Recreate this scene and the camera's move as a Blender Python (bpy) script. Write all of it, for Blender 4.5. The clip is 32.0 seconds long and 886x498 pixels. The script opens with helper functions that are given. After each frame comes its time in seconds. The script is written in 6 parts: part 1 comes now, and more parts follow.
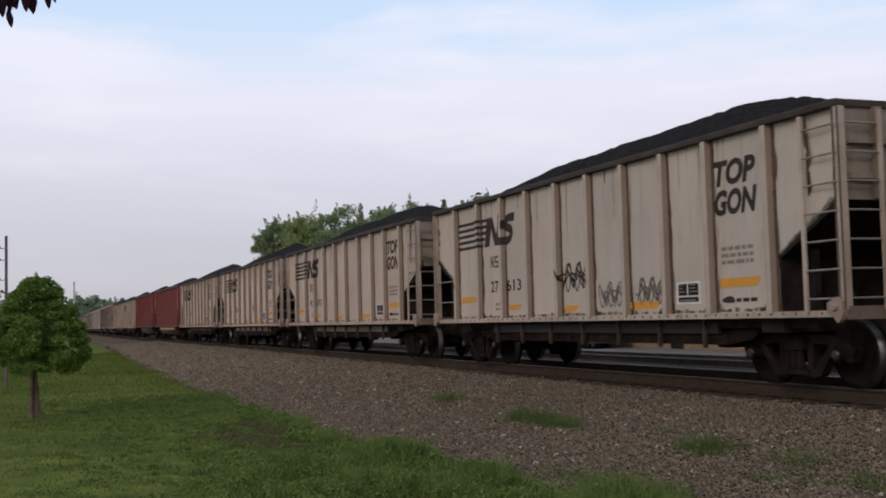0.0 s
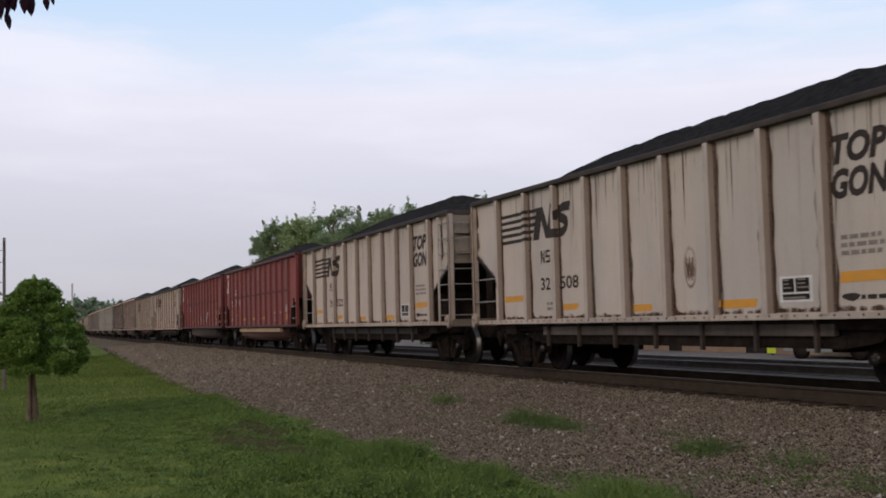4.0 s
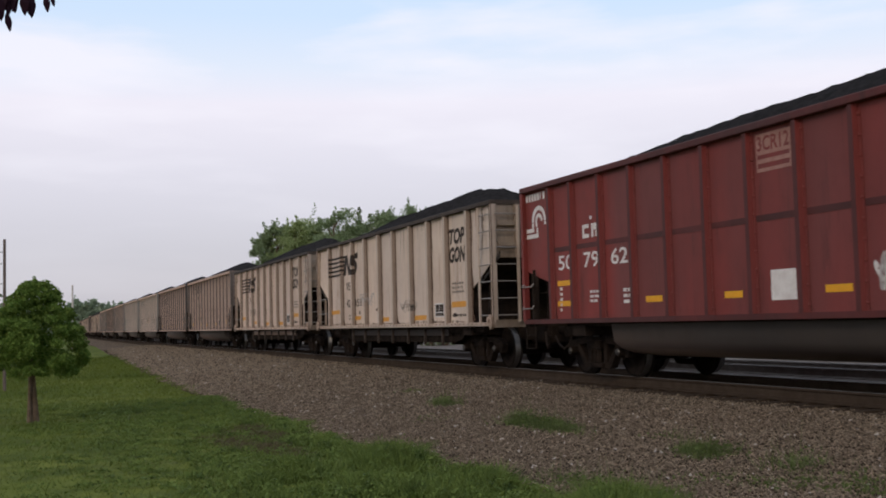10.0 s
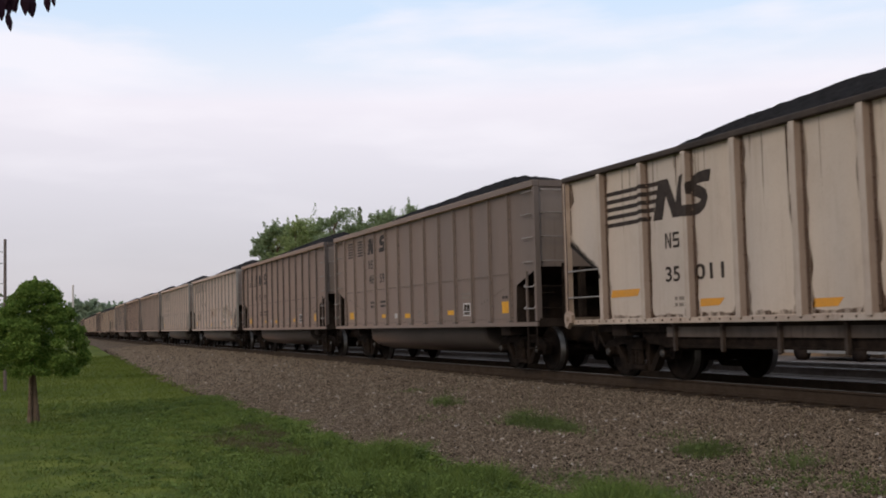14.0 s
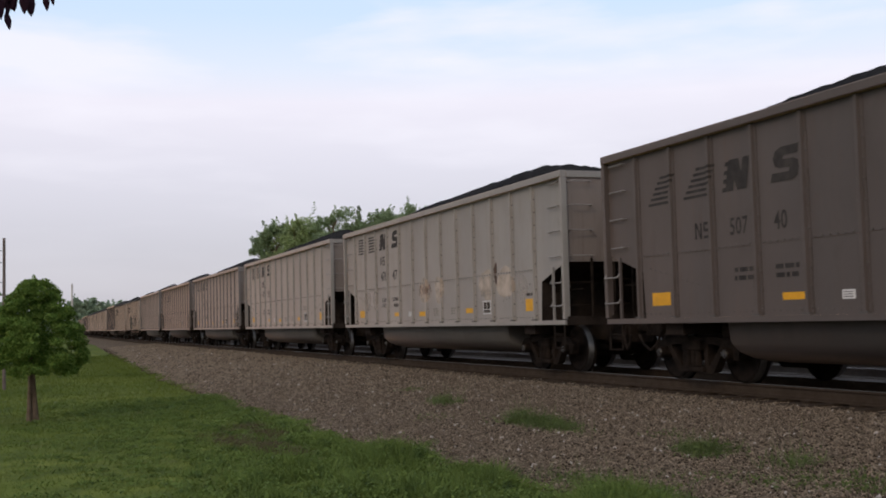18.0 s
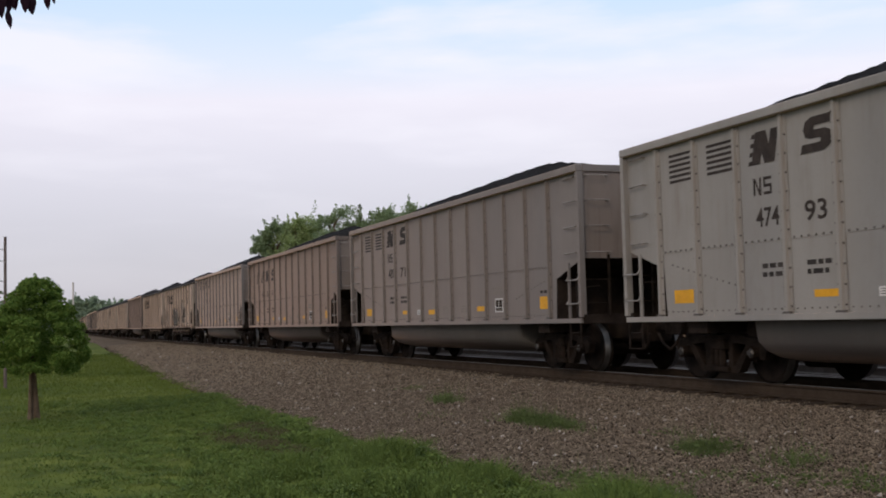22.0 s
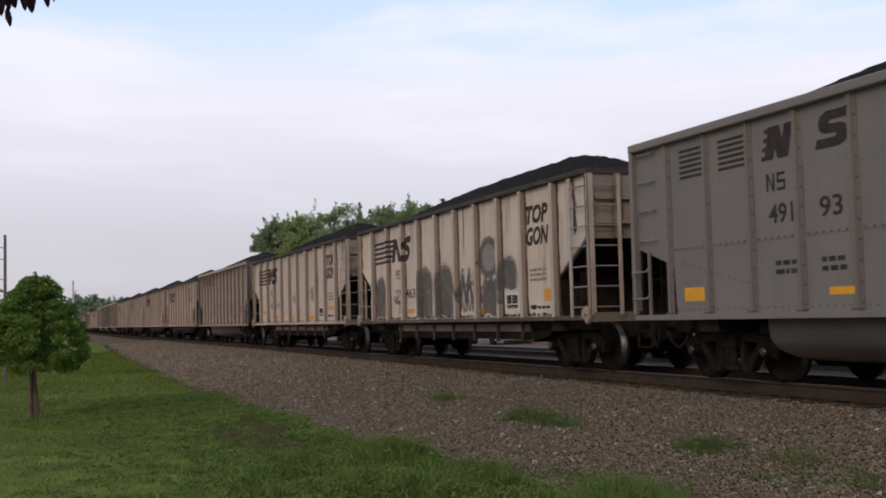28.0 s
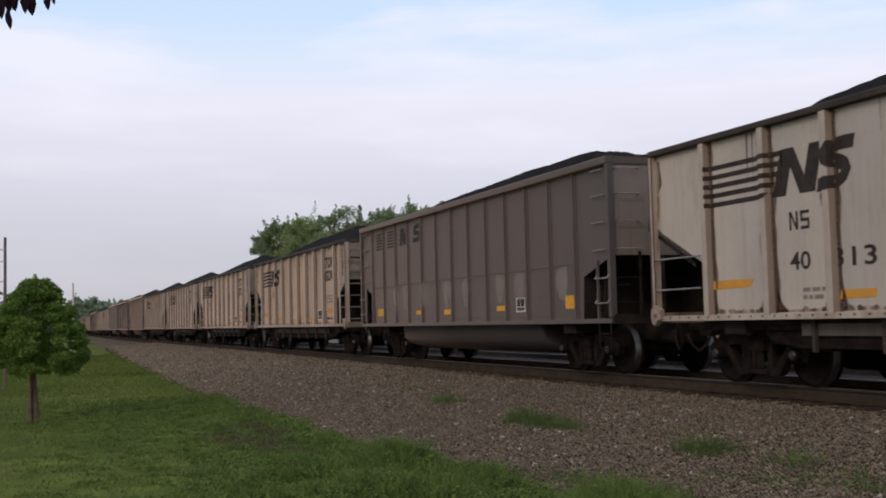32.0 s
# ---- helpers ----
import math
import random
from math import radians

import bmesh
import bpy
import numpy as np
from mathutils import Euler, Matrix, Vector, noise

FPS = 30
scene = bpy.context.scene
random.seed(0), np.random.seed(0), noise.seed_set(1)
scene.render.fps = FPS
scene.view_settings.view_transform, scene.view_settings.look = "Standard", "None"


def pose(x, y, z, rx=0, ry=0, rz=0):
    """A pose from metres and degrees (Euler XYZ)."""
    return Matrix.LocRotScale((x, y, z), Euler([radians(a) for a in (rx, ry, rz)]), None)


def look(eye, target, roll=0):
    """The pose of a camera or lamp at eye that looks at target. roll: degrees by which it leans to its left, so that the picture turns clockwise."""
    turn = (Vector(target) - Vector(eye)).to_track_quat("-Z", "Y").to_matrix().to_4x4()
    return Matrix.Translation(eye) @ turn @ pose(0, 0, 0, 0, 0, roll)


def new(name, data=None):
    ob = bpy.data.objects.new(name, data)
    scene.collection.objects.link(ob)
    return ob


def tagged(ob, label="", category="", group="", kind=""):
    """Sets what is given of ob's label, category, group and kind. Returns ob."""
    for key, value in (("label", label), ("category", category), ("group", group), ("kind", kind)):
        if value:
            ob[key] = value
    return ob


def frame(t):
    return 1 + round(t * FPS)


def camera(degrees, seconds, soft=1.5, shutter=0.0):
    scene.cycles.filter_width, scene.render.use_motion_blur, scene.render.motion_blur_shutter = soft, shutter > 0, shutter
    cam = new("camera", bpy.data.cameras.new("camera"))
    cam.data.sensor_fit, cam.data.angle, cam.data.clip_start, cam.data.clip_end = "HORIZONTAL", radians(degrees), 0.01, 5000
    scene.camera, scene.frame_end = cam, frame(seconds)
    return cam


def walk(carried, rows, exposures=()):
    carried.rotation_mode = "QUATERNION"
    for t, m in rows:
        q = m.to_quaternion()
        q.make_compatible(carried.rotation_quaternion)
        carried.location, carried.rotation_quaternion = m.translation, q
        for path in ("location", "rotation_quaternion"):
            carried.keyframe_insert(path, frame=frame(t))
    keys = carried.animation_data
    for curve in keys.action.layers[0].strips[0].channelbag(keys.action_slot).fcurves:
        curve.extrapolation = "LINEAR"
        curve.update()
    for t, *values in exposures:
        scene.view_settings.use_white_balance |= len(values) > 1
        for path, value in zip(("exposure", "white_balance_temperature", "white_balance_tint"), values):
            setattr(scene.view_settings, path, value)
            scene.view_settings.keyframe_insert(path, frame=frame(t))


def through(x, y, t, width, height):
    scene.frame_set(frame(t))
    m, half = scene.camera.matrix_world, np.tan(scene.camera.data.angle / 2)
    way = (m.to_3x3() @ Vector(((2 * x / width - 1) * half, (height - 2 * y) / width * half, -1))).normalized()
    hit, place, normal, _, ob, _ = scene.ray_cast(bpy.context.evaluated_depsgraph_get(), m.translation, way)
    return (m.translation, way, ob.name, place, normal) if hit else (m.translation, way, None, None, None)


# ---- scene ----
SECONDS = 32.0
EYE = (0.0, 0.0, 1.067)      # metres; z = 0 is the top of the rails, x runs along the track towards the lens
TURN, TILT, LEAN = 69.115, 3.685, 1.458    # degrees
cam = camera(43.225, SECONDS, soft=1.85, shutter=0.12)

# slow drift of the tripod head: seconds, turn, tilt (degrees)
DRIFT = (
    (0.0, 0.058, -0.106), (0.5, 0.053, -0.106), (1.0, 0.013, -0.062), (1.5, -0.031, -0.017), (2.0, -0.036, -0.017),
    (2.5, -0.061, 0.028), (3.0, -0.071, 0.028), (3.5, -0.036, 0.008), (4.5, -0.036, -0.012), (6.5, -0.036, 0.018),
    (7.0, -0.081, 0.043), (8.0, -0.046, 0.047), (9.0, -0.036, 0.072), (10.0, -0.016, 0.082), (11.0, 0.008, 0.087),
    (12.0, 0.008, 0.102), (13.0, 0.008, 0.082), (14.0, 0.008, 0.072), (15.0, 0.008, 0.072), (15.5, 0.008, 0.062),
)
DRIFT_LATE = (
    (17.5, -0.041, 0.028), (18.0, -0.036, 0.013), (19.0, 0.008, -0.017), (20.0, 0.028, -0.017), (21.0, 0.033, -0.017),
    (22.0, 0.013, -0.062), (23.0, 0.018, -0.106), (23.5, 0.053, -0.106), (24.0, 0.018, -0.106), (24.5, -0.031, -0.067),
    (25.0, -0.036, -0.062), (25.5, -0.071, -0.062), (27.5, 0.008, -0.151), (28.5, 0.004, -0.151), (29.0, -0.011, -0.126),
    (30.0, 0.008, -0.106), (31.0, 0.008, -0.086), (31.5, 0.013, -0.062), (32.0, 0.008, -0.027),
)
walk(cam, [(t, pose(*EYE, 90 + TILT + tilt, LEAN, TURN + turn)) for t, turn, tilt in DRIFT + DRIFT_LATE],
     exposures=[(0.0, -0.12, 6330, 10), (4.0, -0.11, 6330, 10), (7.0, -0.01, 6500, 10), (8.0, -0.05, 6480, 10), (10.0, -0.05, 6480, 10), (11.0, -0.15, 6420, 10), (12.0, -0.14, 6400, 10),
                (13.0, -0.07, 6520, 10), (14.0, -0.03, 6640, 10), (15.0, 0.03, 6550, 10), (18.0, -0.03, 6450, 10), (25.0, -0.03, 6470, 10), (28.0, -0.03, 6450, 10), (30.0, -0.05, 6330, 10), (32.0, -0.09, 6330, 10)])

# ---- sky, sun ----
SUN_FROM = Vector((0.72, -0.80, 0.60)).normalized()   # hazy sun behind the lens
world = bpy.data.worlds.new("sky")
scene.world = world
world.use_nodes = True


def sky_nodes():
    nt = world.node_tree
    N, K = nt.nodes, nt.links
    bg = N["Background"]
    sky = N.new("ShaderNodeTexSky")
    sky.sky_type = "NISHITA"
    sky.sun_disc = False
    sky.sun_elevation = math.asin(SUN_FROM.z)
    sky.sun_rotation = math.atan2(SUN_FROM.x, SUN_FROM.y)
    sky.air_density, sky.dust_density, sky.ozone_density = 1.0, 2.0, 1.5
    dim = N.new("ShaderNodeVectorMath")
    dim.operation = "SCALE"
    dim.inputs["Scale"].default_value = 0.12
    K.new(sky.outputs["Color"], dim.inputs[0])
    co = N.new("ShaderNodeTexCoord")
    # haze by height over the horizon
    sep = N.new("ShaderNodeSeparateXYZ")
    K.new(co.outputs["Generated"], sep.inputs[0])
    ramp = N.new("ShaderNodeValToRGB")
    K.new(sep.outputs["Z"], ramp.inputs["Fac"])
    stops = ((0.0, (0.605, 0.58, 0.63)), (0.07, (0.685, 0.665, 0.735)), (0.14, (0.845, 0.815, 0.905)), (0.195, (0.975, 0.93, 1.025)),
             (0.225, (0.86, 0.925, 1.06)), (0.27, (0.71, 0.87, 1.09)), (1.0, (0.60, 0.68, 0.85)))
    el = ramp.color_ramp.elements
    while len(el) < len(stops):
        el.new(0.5)
    for e, (p, c) in zip(el, stops):
        e.position, e.color = p, (*c, 1)
    # thin cloud, drawn out level
    mp = N.new("ShaderNodeMapping")
    mp.inputs["Scale"].default_value = (2.2, 2.2, 11.0)
    mp.inputs["Location"].default_value = (0.35, 0.2, 0.75)
    K.new(co.outputs["Generated"], mp.inputs["Vector"])
    nz = N.new("ShaderNodeTexNoise")
    nz.inputs["Scale"].default_value = 2.1
    nz.inputs["Detail"].default_value = 5
    nz.inputs["Roughness"].default_value = 0.5
    K.new(mp.outputs[0], nz.inputs["Vector"])
    cr = N.new("ShaderNodeMapRange")
    cr.inputs["From Min"].default_value, cr.inputs["From Max"].default_value = 0.45, 0.66
    cr.inputs["To Min"].default_value, cr.inputs["To Max"].default_value = 0.0, 0.75
    K.new(nz.outputs["Fac"], cr.inputs["Value"])
    cl = N.new("ShaderNodeMix")
    cl.data_type = "RGBA"
    cl.inputs["B"].default_value = (1.06, 1.02, 1.10, 1)
    K.new(ramp.outputs["Color"], cl.inputs["A"])
    up = N.new("ShaderNodeMapRange")
    up.inputs["From Min"].default_value, up.inputs["From Max"].default_value = 0.08, 0.23
    up.inputs["To Min"].default_value, up.inputs["To Max"].default_value = 0.12, 1.0
    K.new(sep.outputs["Z"], up.inputs["Value"])
    thin = N.new("ShaderNodeMath")
    thin.operation = "MULTIPLY"
    K.new(cr.outputs[0], thin.inputs[0])
    K.new(up.outputs[0], thin.inputs[1])
    K.new(thin.outputs[0], cl.inputs["Factor"])
    mix = N.new("ShaderNodeMix")
    mix.data_type = "RGBA"
    mix.inputs["Factor"].default_value = 0.9
    K.new(dim.outputs[0], mix.inputs["A"])
    K.new(cl.outputs["Result"], mix.inputs["B"])
    K.new(mix.outputs["Result"], bg.inputs["Color"])
    bg.inputs["Strength"].default_value = 1.0


sky_nodes()
sun = new("sun", bpy.data.lights.new("sun", "SUN"))
sun.data.energy, sun.data.angle, sun.data.color = 0.85, radians(10), (1.0, 0.80, 0.58)
sun.matrix_world = look(SUN_FROM * 60, (0, 0, 0))


# ---- materials ----
class Mat:
    """A principled material with a few helpers for its nodes."""

    def __init__(self, name, rough=0.7, metal=0.0, gloss=0.15):
        self.m = bpy.data.materials.new(name)
        self.m.use_nodes = True
        self.nt = self.m.node_tree
        self.p = self.nt.nodes["Principled BSDF"]
        self.p.inputs["Roughness"].default_value = rough
        self.p.inputs["Metallic"].default_value = metal
        self.p.inputs["Specular IOR Level"].default_value = gloss

    def node(self, kind, **ins):
        n = self.nt.nodes.new("ShaderNode" + kind)
        for k, v in ins.items():
            n.inputs[k.replace("_", " ")].default_value = v
        return n

    def link(self, a, b):
        self.nt.links.new(a, b)

    def coords(self, scale=(1, 1, 1), shift=(0, 0, 0), source="Object"):
        co = self.node("TexCoord")
        mp = self.node("Mapping", Scale=scale, Location=shift)
        self.link(co.outputs[source], mp.inputs["Vector"])
        return mp.outputs[0]

    def noise(self, vec, scale, detail=4.0, rough=0.6):
        n = self.node("TexNoise", Scale=scale, Detail=detail, Roughness=rough)
        self.link(vec, n.inputs["Vector"])
        return n.outputs["Fac"]

    def span(self, val, a, b, c=0.0, d=1.0):
        n = self.node("MapRange", From_Min=a, From_Max=b, To_Min=c, To_Max=d)
        self.link(val, n.inputs["Value"])
        return n.outputs[0]

    def mix(self, fac, a, b):
        n = self.node("Mix")
        n.data_type = "RGBA"
        for key, v in (("Factor", fac), ("A", a), ("B", b)):
            if isinstance(v, (tuple, float, int)):
                n.inputs[key].default_value = (*v, 1) if isinstance(v, tuple) else v
            else:
                self.link(v, n.inputs[key])
        return n.outputs["Result"]

    def mul(self, a, b):
        n = self.node("Math")
        n.operation = "MULTIPLY"
        for i, v in enumerate((a, b)):
            if isinstance(v, (float, int)):
                n.inputs[i].default_value = v
            else:
                self.link(v, n.inputs[i])
        return n.outputs[0]

    def base(self, col):
        self.link(col, self.p.inputs["Base Color"])
        return self

    def bump(self, val, strength=0.3, distance=0.01):
        n = self.node("Bump", Strength=strength, Distance=distance)
        self.link(val, n.inputs["Height"])
        self.link(n.outputs[0], self.p.inputs["Normal"])
        return self


def plain(name, a, b, scale=3.0, rough=0.8, metal=0.0, bump=0.25, distance=0.01, source="Object"):
    """Two tones of one surface, mottled at two sizes."""
    k = Mat(name, rough, metal)
    v = k.coords(source=source)
    n1 = k.noise(v, scale, 5)
    n2 = k.noise(v, scale * 11, 3)
    c = k.mix(k.span(n1, 0.35, 0.68), a, b)
    c = k.mix(k.span(n2, 0.4, 0.75, 0, 0.4), c, tuple(x * 0.6 for x in a))
    k.base(c).bump(n2, bump, distance)
    return k.m


def paint(name, clean, dirt, rust, seed, dirty=0.4, rusty=0.25, rough=0.55, sheen=1.0):
    """Weathered car paint: dirt in patches and runs, rust in runs down the sheet."""
    k = Mat(name, rough, 0.0, 0.22)
    # warm grazing sheen that turns cars far down the line pale and tan
    k.p.inputs["Sheen Weight"].default_value = sheen
    k.p.inputs["Sheen Roughness"].default_value = 0.33
    k.p.inputs["Sheen Tint"].default_value = (1.0, 0.63, 0.44, 1)
    shift = (seed * 3.7, seed * 1.3, seed * 2.1)
    flat = k.coords((1, 1, 1), shift)
    runs = k.coords((2.4, 2.4, 0.45), shift)
    fine = k.coords((9, 9, 0.7), shift)
    big = k.noise(flat, 0.55, 4)
    run = k.noise(runs, 1.3, 5, 0.65)
    hair = k.noise(fine, 1.0, 4)
    grain = k.noise(flat, 30, 3)
    sheet = k.noise(k.coords((0.62, 0.62, 0.10), shift), 1.0, 2)
    grey = sum(clean) / 3
    c = k.mix(k.span(sheet, 0.38, 0.62, 0, 0.55), clean, tuple(0.80 * (0.45 * x + 0.55 * grey) for x in clean))
    c = k.mix(k.span(big, 0.3, 0.72, 0, dirty), c, dirt)
    c = k.mix(k.span(k.noise(k.coords((1, 1, 0.7), shift), 2.3, 5, 0.7), 0.54, 0.74, 0, dirty * 0.7), c, dirt)
    c = k.mix(k.mul(k.span(run, 0.52, 0.76), dirty * 0.7), c, dirt)
    c = k.mix(k.mul(k.span(hair, 0.57, 0.74), min(1.0, rusty * 0.75)), c, rust)
    c = k.mix(k.span(k.noise(k.coords((5, 5, 0.16), shift), 1.0, 3), 0.55, 0.8, 0, 0.22), c, dirt)
    c = k.mix(k.mul(k.span(run, 0.62, 0.76), rusty), c, rust)
    c = k.mix(k.span(grain, 0.5, 0.8, 0, 0.16), c, dirt)
    k.base(c).bump(grain, 0.12, 0.006)
    return k.m


RUST = (0.13, 0.06, 0.03)
CREAM_DIRT = (0.26, 0.190, 0.140)
TG_PAINTS = [
    paint("cream_paint_dusty", (0.550, 0.466, 0.380), CREAM_DIRT, RUST, 1, 0.35, 0.25),
    paint("cream_paint_even", (0.541, 0.439, 0.349), CREAM_DIRT, RUST, 2, 0.45, 0.2),
    paint("cream_paint_rusty", (0.690, 0.565, 0.450), CREAM_DIRT, (0.21, 0.085, 0.038), 3, 0.45, 0.75),
    paint("cream_paint_pale", (0.561, 0.461, 0.367), CREAM_DIRT, RUST, 4, 0.25, 0.15),
    paint("cream_paint_brown", (0.520, 0.370, 0.245), (0.25, 0.165, 0.110), (0.15, 0.065, 0.03), 5, 0.65, 0.5),
    paint("cream_paint_streaked", (0.592, 0.461, 0.335), (0.25, 0.18, 0.13), (0.10, 0.05, 0.03), 6, 0.6, 0.75),
]
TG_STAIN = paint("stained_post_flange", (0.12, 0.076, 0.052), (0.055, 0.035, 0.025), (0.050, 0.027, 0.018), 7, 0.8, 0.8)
# post sides and corner brackets: browner and darker than the cream cap
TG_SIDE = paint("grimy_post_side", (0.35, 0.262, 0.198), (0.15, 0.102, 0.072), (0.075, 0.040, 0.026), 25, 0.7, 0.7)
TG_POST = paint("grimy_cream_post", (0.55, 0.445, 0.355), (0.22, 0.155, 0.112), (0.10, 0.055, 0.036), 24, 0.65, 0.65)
B_STAIN = paint("sooty_post_flange", (0.120, 0.100, 0.086), (0.05, 0.042, 0.036), (0.04, 0.03, 0.024), 15, 0.5, 0.4, 0.7, 0.25)
# end faces in deeper tones; the red also coats posts, seams and chords
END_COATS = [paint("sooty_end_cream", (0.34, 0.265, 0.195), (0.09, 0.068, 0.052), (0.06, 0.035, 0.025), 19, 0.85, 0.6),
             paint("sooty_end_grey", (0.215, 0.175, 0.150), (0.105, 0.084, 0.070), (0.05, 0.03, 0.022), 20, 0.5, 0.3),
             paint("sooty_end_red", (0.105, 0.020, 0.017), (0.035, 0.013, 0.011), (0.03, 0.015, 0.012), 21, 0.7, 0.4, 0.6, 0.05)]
# belly tubs: darker tone than the side sheets above them
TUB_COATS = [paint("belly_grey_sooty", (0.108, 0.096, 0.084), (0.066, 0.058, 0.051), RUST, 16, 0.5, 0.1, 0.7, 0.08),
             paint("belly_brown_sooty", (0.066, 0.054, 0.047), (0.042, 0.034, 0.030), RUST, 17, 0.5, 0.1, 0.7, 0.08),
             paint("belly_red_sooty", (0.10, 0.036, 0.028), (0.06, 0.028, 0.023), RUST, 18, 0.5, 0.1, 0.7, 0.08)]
TUB_POSTS = [paint("post_grey_pale", (0.305, 0.278, 0.248), (0.20, 0.170, 0.142), RUST, 22, 0.4, 0.15, 0.6, 0.9),
             paint("post_grey_brown", (0.195, 0.162, 0.140), (0.118, 0.096, 0.082), RUST, 23, 0.4, 0.2, 0.6, 0.9)]
BETH_PAINTS = [
    paint("grey_paint_light", (0.292, 0.268, 0.240), (0.170, 0.150, 0.130), RUST, 8, 0.35, 0.15, 0.6, 1.0),
    paint("grey_paint_dusty", (0.188, 0.166, 0.152), (0.118, 0.102, 0.092), RUST, 9, 0.4, 0.15, 0.6, 1.0),
    paint("grey_paint_brown", (0.156, 0.120, 0.100), (0.096, 0.073, 0.061), RUST, 10, 0.4, 0.2, 0.6, 1.0),
    paint("grey_paint_sooty", (0.100, 0.078, 0.068), (0.063, 0.050, 0.043), RUST, 11, 0.5, 0.2, 0.6, 1.0),
]
RED_PAINTS = [
    paint("oxide_red_paint", (0.235, 0.034, 0.027), (0.110, 0.024, 0.020), (0.04, 0.018, 0.014), 12, 0.6, 0.35, 0.6, 0.25),
    paint("oxide_red_paint_worn", (0.215, 0.033, 0.027), (0.100, 0.024, 0.020), (0.04, 0.018, 0.014), 13, 0.6, 0.4, 0.6, 0.25),
]
COAL = plain("coal", (0.022, 0.0205, 0.0205), (0.046, 0.043, 0.043), 9, 0.92, 0, 1.0, 0.05)
CHORD = plain("coal_dusted_steel", (0.040, 0.030, 0.025), (0.075, 0.055, 0.043), 2.0, 0.7)
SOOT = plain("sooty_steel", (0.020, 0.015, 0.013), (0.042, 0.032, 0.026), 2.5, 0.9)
TRUCK = plain("greasy_cast_steel", (0.012, 0.0092, 0.0076), (0.032, 0.023, 0.018), 5, 0.85)
WHEEL = plain("wheel_steel", (0.010, 0.008, 0.007), (0.022, 0.016, 0.013), 6, 0.8, 0.0)
TREAD = plain("polished_tread_steel", (0.09, 0.085, 0.08), (0.14, 0.135, 0.13), 8, 0.42, 0.9, 0.05)
CAP = plain("worn_bearing_cap", (0.055, 0.052, 0.050), (0.115, 0.108, 0.104), 12, 0.38, 0.6)
SILL_RUST = paint("rusted_side_sill", (0.150, 0.104, 0.078), (0.040, 0.028, 0.022), (0.035, 0.018, 0.012), 27, 0.8, 0.6, 0.7, 0.3)
UNDER_DARK = paint("underframe_sooty", (0.034, 0.026, 0.022), (0.018, 0.014, 0.012), (0.03, 0.019, 0.015), 26, 0.8, 0.4, 0.7, 0.1)
UNDER = paint("underframe_cream", (0.150, 0.113, 0.090), (0.030, 0.023, 0.018), (0.03, 0.019, 0.015), 14, 0.95, 0.9)
# rungs and grab irons: their bright highlights put into a pale colour
RUNG = plain("hand_worn_steel", (0.20, 0.175, 0.155), (0.34, 0.30, 0.27), 5, 0.5, 0.3)
INK = plain("black_stencil_paint", (0.030, 0.022, 0.018), (0.055, 0.040, 0.032), 7, 0.7)
INK_FADED = plain("faded_stencil_paint", (0.20, 0.165, 0.135), (0.28, 0.23, 0.19), 9, 0.7)
WHITE_INK = plain("white_stencil_paint", (0.72, 0.68, 0.64), (0.58, 0.52, 0.48), 7, 0.7)
ORANGE = plain("orange_reflective_paint", (0.68, 0.30, 0.035), (0.56, 0.27, 0.06), 6, 0.5)
AMBER = plain("amber_reflective_tape", (0.75, 0.36, 0.02), (0.62, 0.30, 0.02), 6, 0.45)
TAN = plain("bare_primer_tan", (0.52, 0.34, 0.20), (0.40, 0.25, 0.15), 3, 0.7)
GRAF = plain("grey_spray_paint", (0.15, 0.125, 0.105), (0.24, 0.20, 0.165), 4, 0.7)


def gravel_mat():
    k = Mat("crushed_stone", 0.95, 0.0, 0.06)
    k.p.inputs["Sheen Weight"].default_value = 0.12
    k.p.inputs["Sheen Roughness"].default_value = 0.5
    k.p.inputs["Sheen Tint"].default_value = (1.0, 0.76, 0.54, 1)
    v = k.coords()
    vor = k.node("TexVoronoi", Scale=17.0)
    k.link(v, vor.inputs["Vector"])
    hue = k.node("SeparateColor")
    k.link(vor.outputs["Color"], hue.inputs[0])
    n = k.noise(v, 0.35, 4)
    c = k.mix(hue.outputs[0], (0.022, 0.016, 0.011), (0.105, 0.080, 0.058))
    c = k.mix(k.span(n, 0.35, 0.7, 0, 0.45), c, (0.070, 0.051, 0.037))
    k.base(c).bump(vor.outputs["Distance"], 0.9, 0.03)
    return k.m


def stone_mat():
    k = Mat("loose_stone", 0.95, 0.0, 0.08)
    k.p.inputs["Sheen Weight"].default_value = 0.36
    k.p.inputs["Sheen Roughness"].default_value = 0.5
    k.p.inputs["Sheen Tint"].default_value = (1.0, 0.76, 0.54, 1)
    geo = k.node("NewGeometry")
    r = geo.outputs["Random Per Island"]
    c = k.mix(k.mul(r, r), (0.012, 0.009, 0.006), (0.160, 0.129, 0.094))
    c = k.mix(k.span(r, 0.986, 0.990), c, (0.36, 0.33, 0.30))
    n = k.noise(k.coords(), 0.35, 4)
    c = k.mix(k.span(n, 0.35, 0.7, 0, 0.3), c, (0.070, 0.051, 0.037))
    g = k.noise(k.coords(), 60, 2)
    k.base(c).bump(g, 0.3, 0.004)
    return k.m


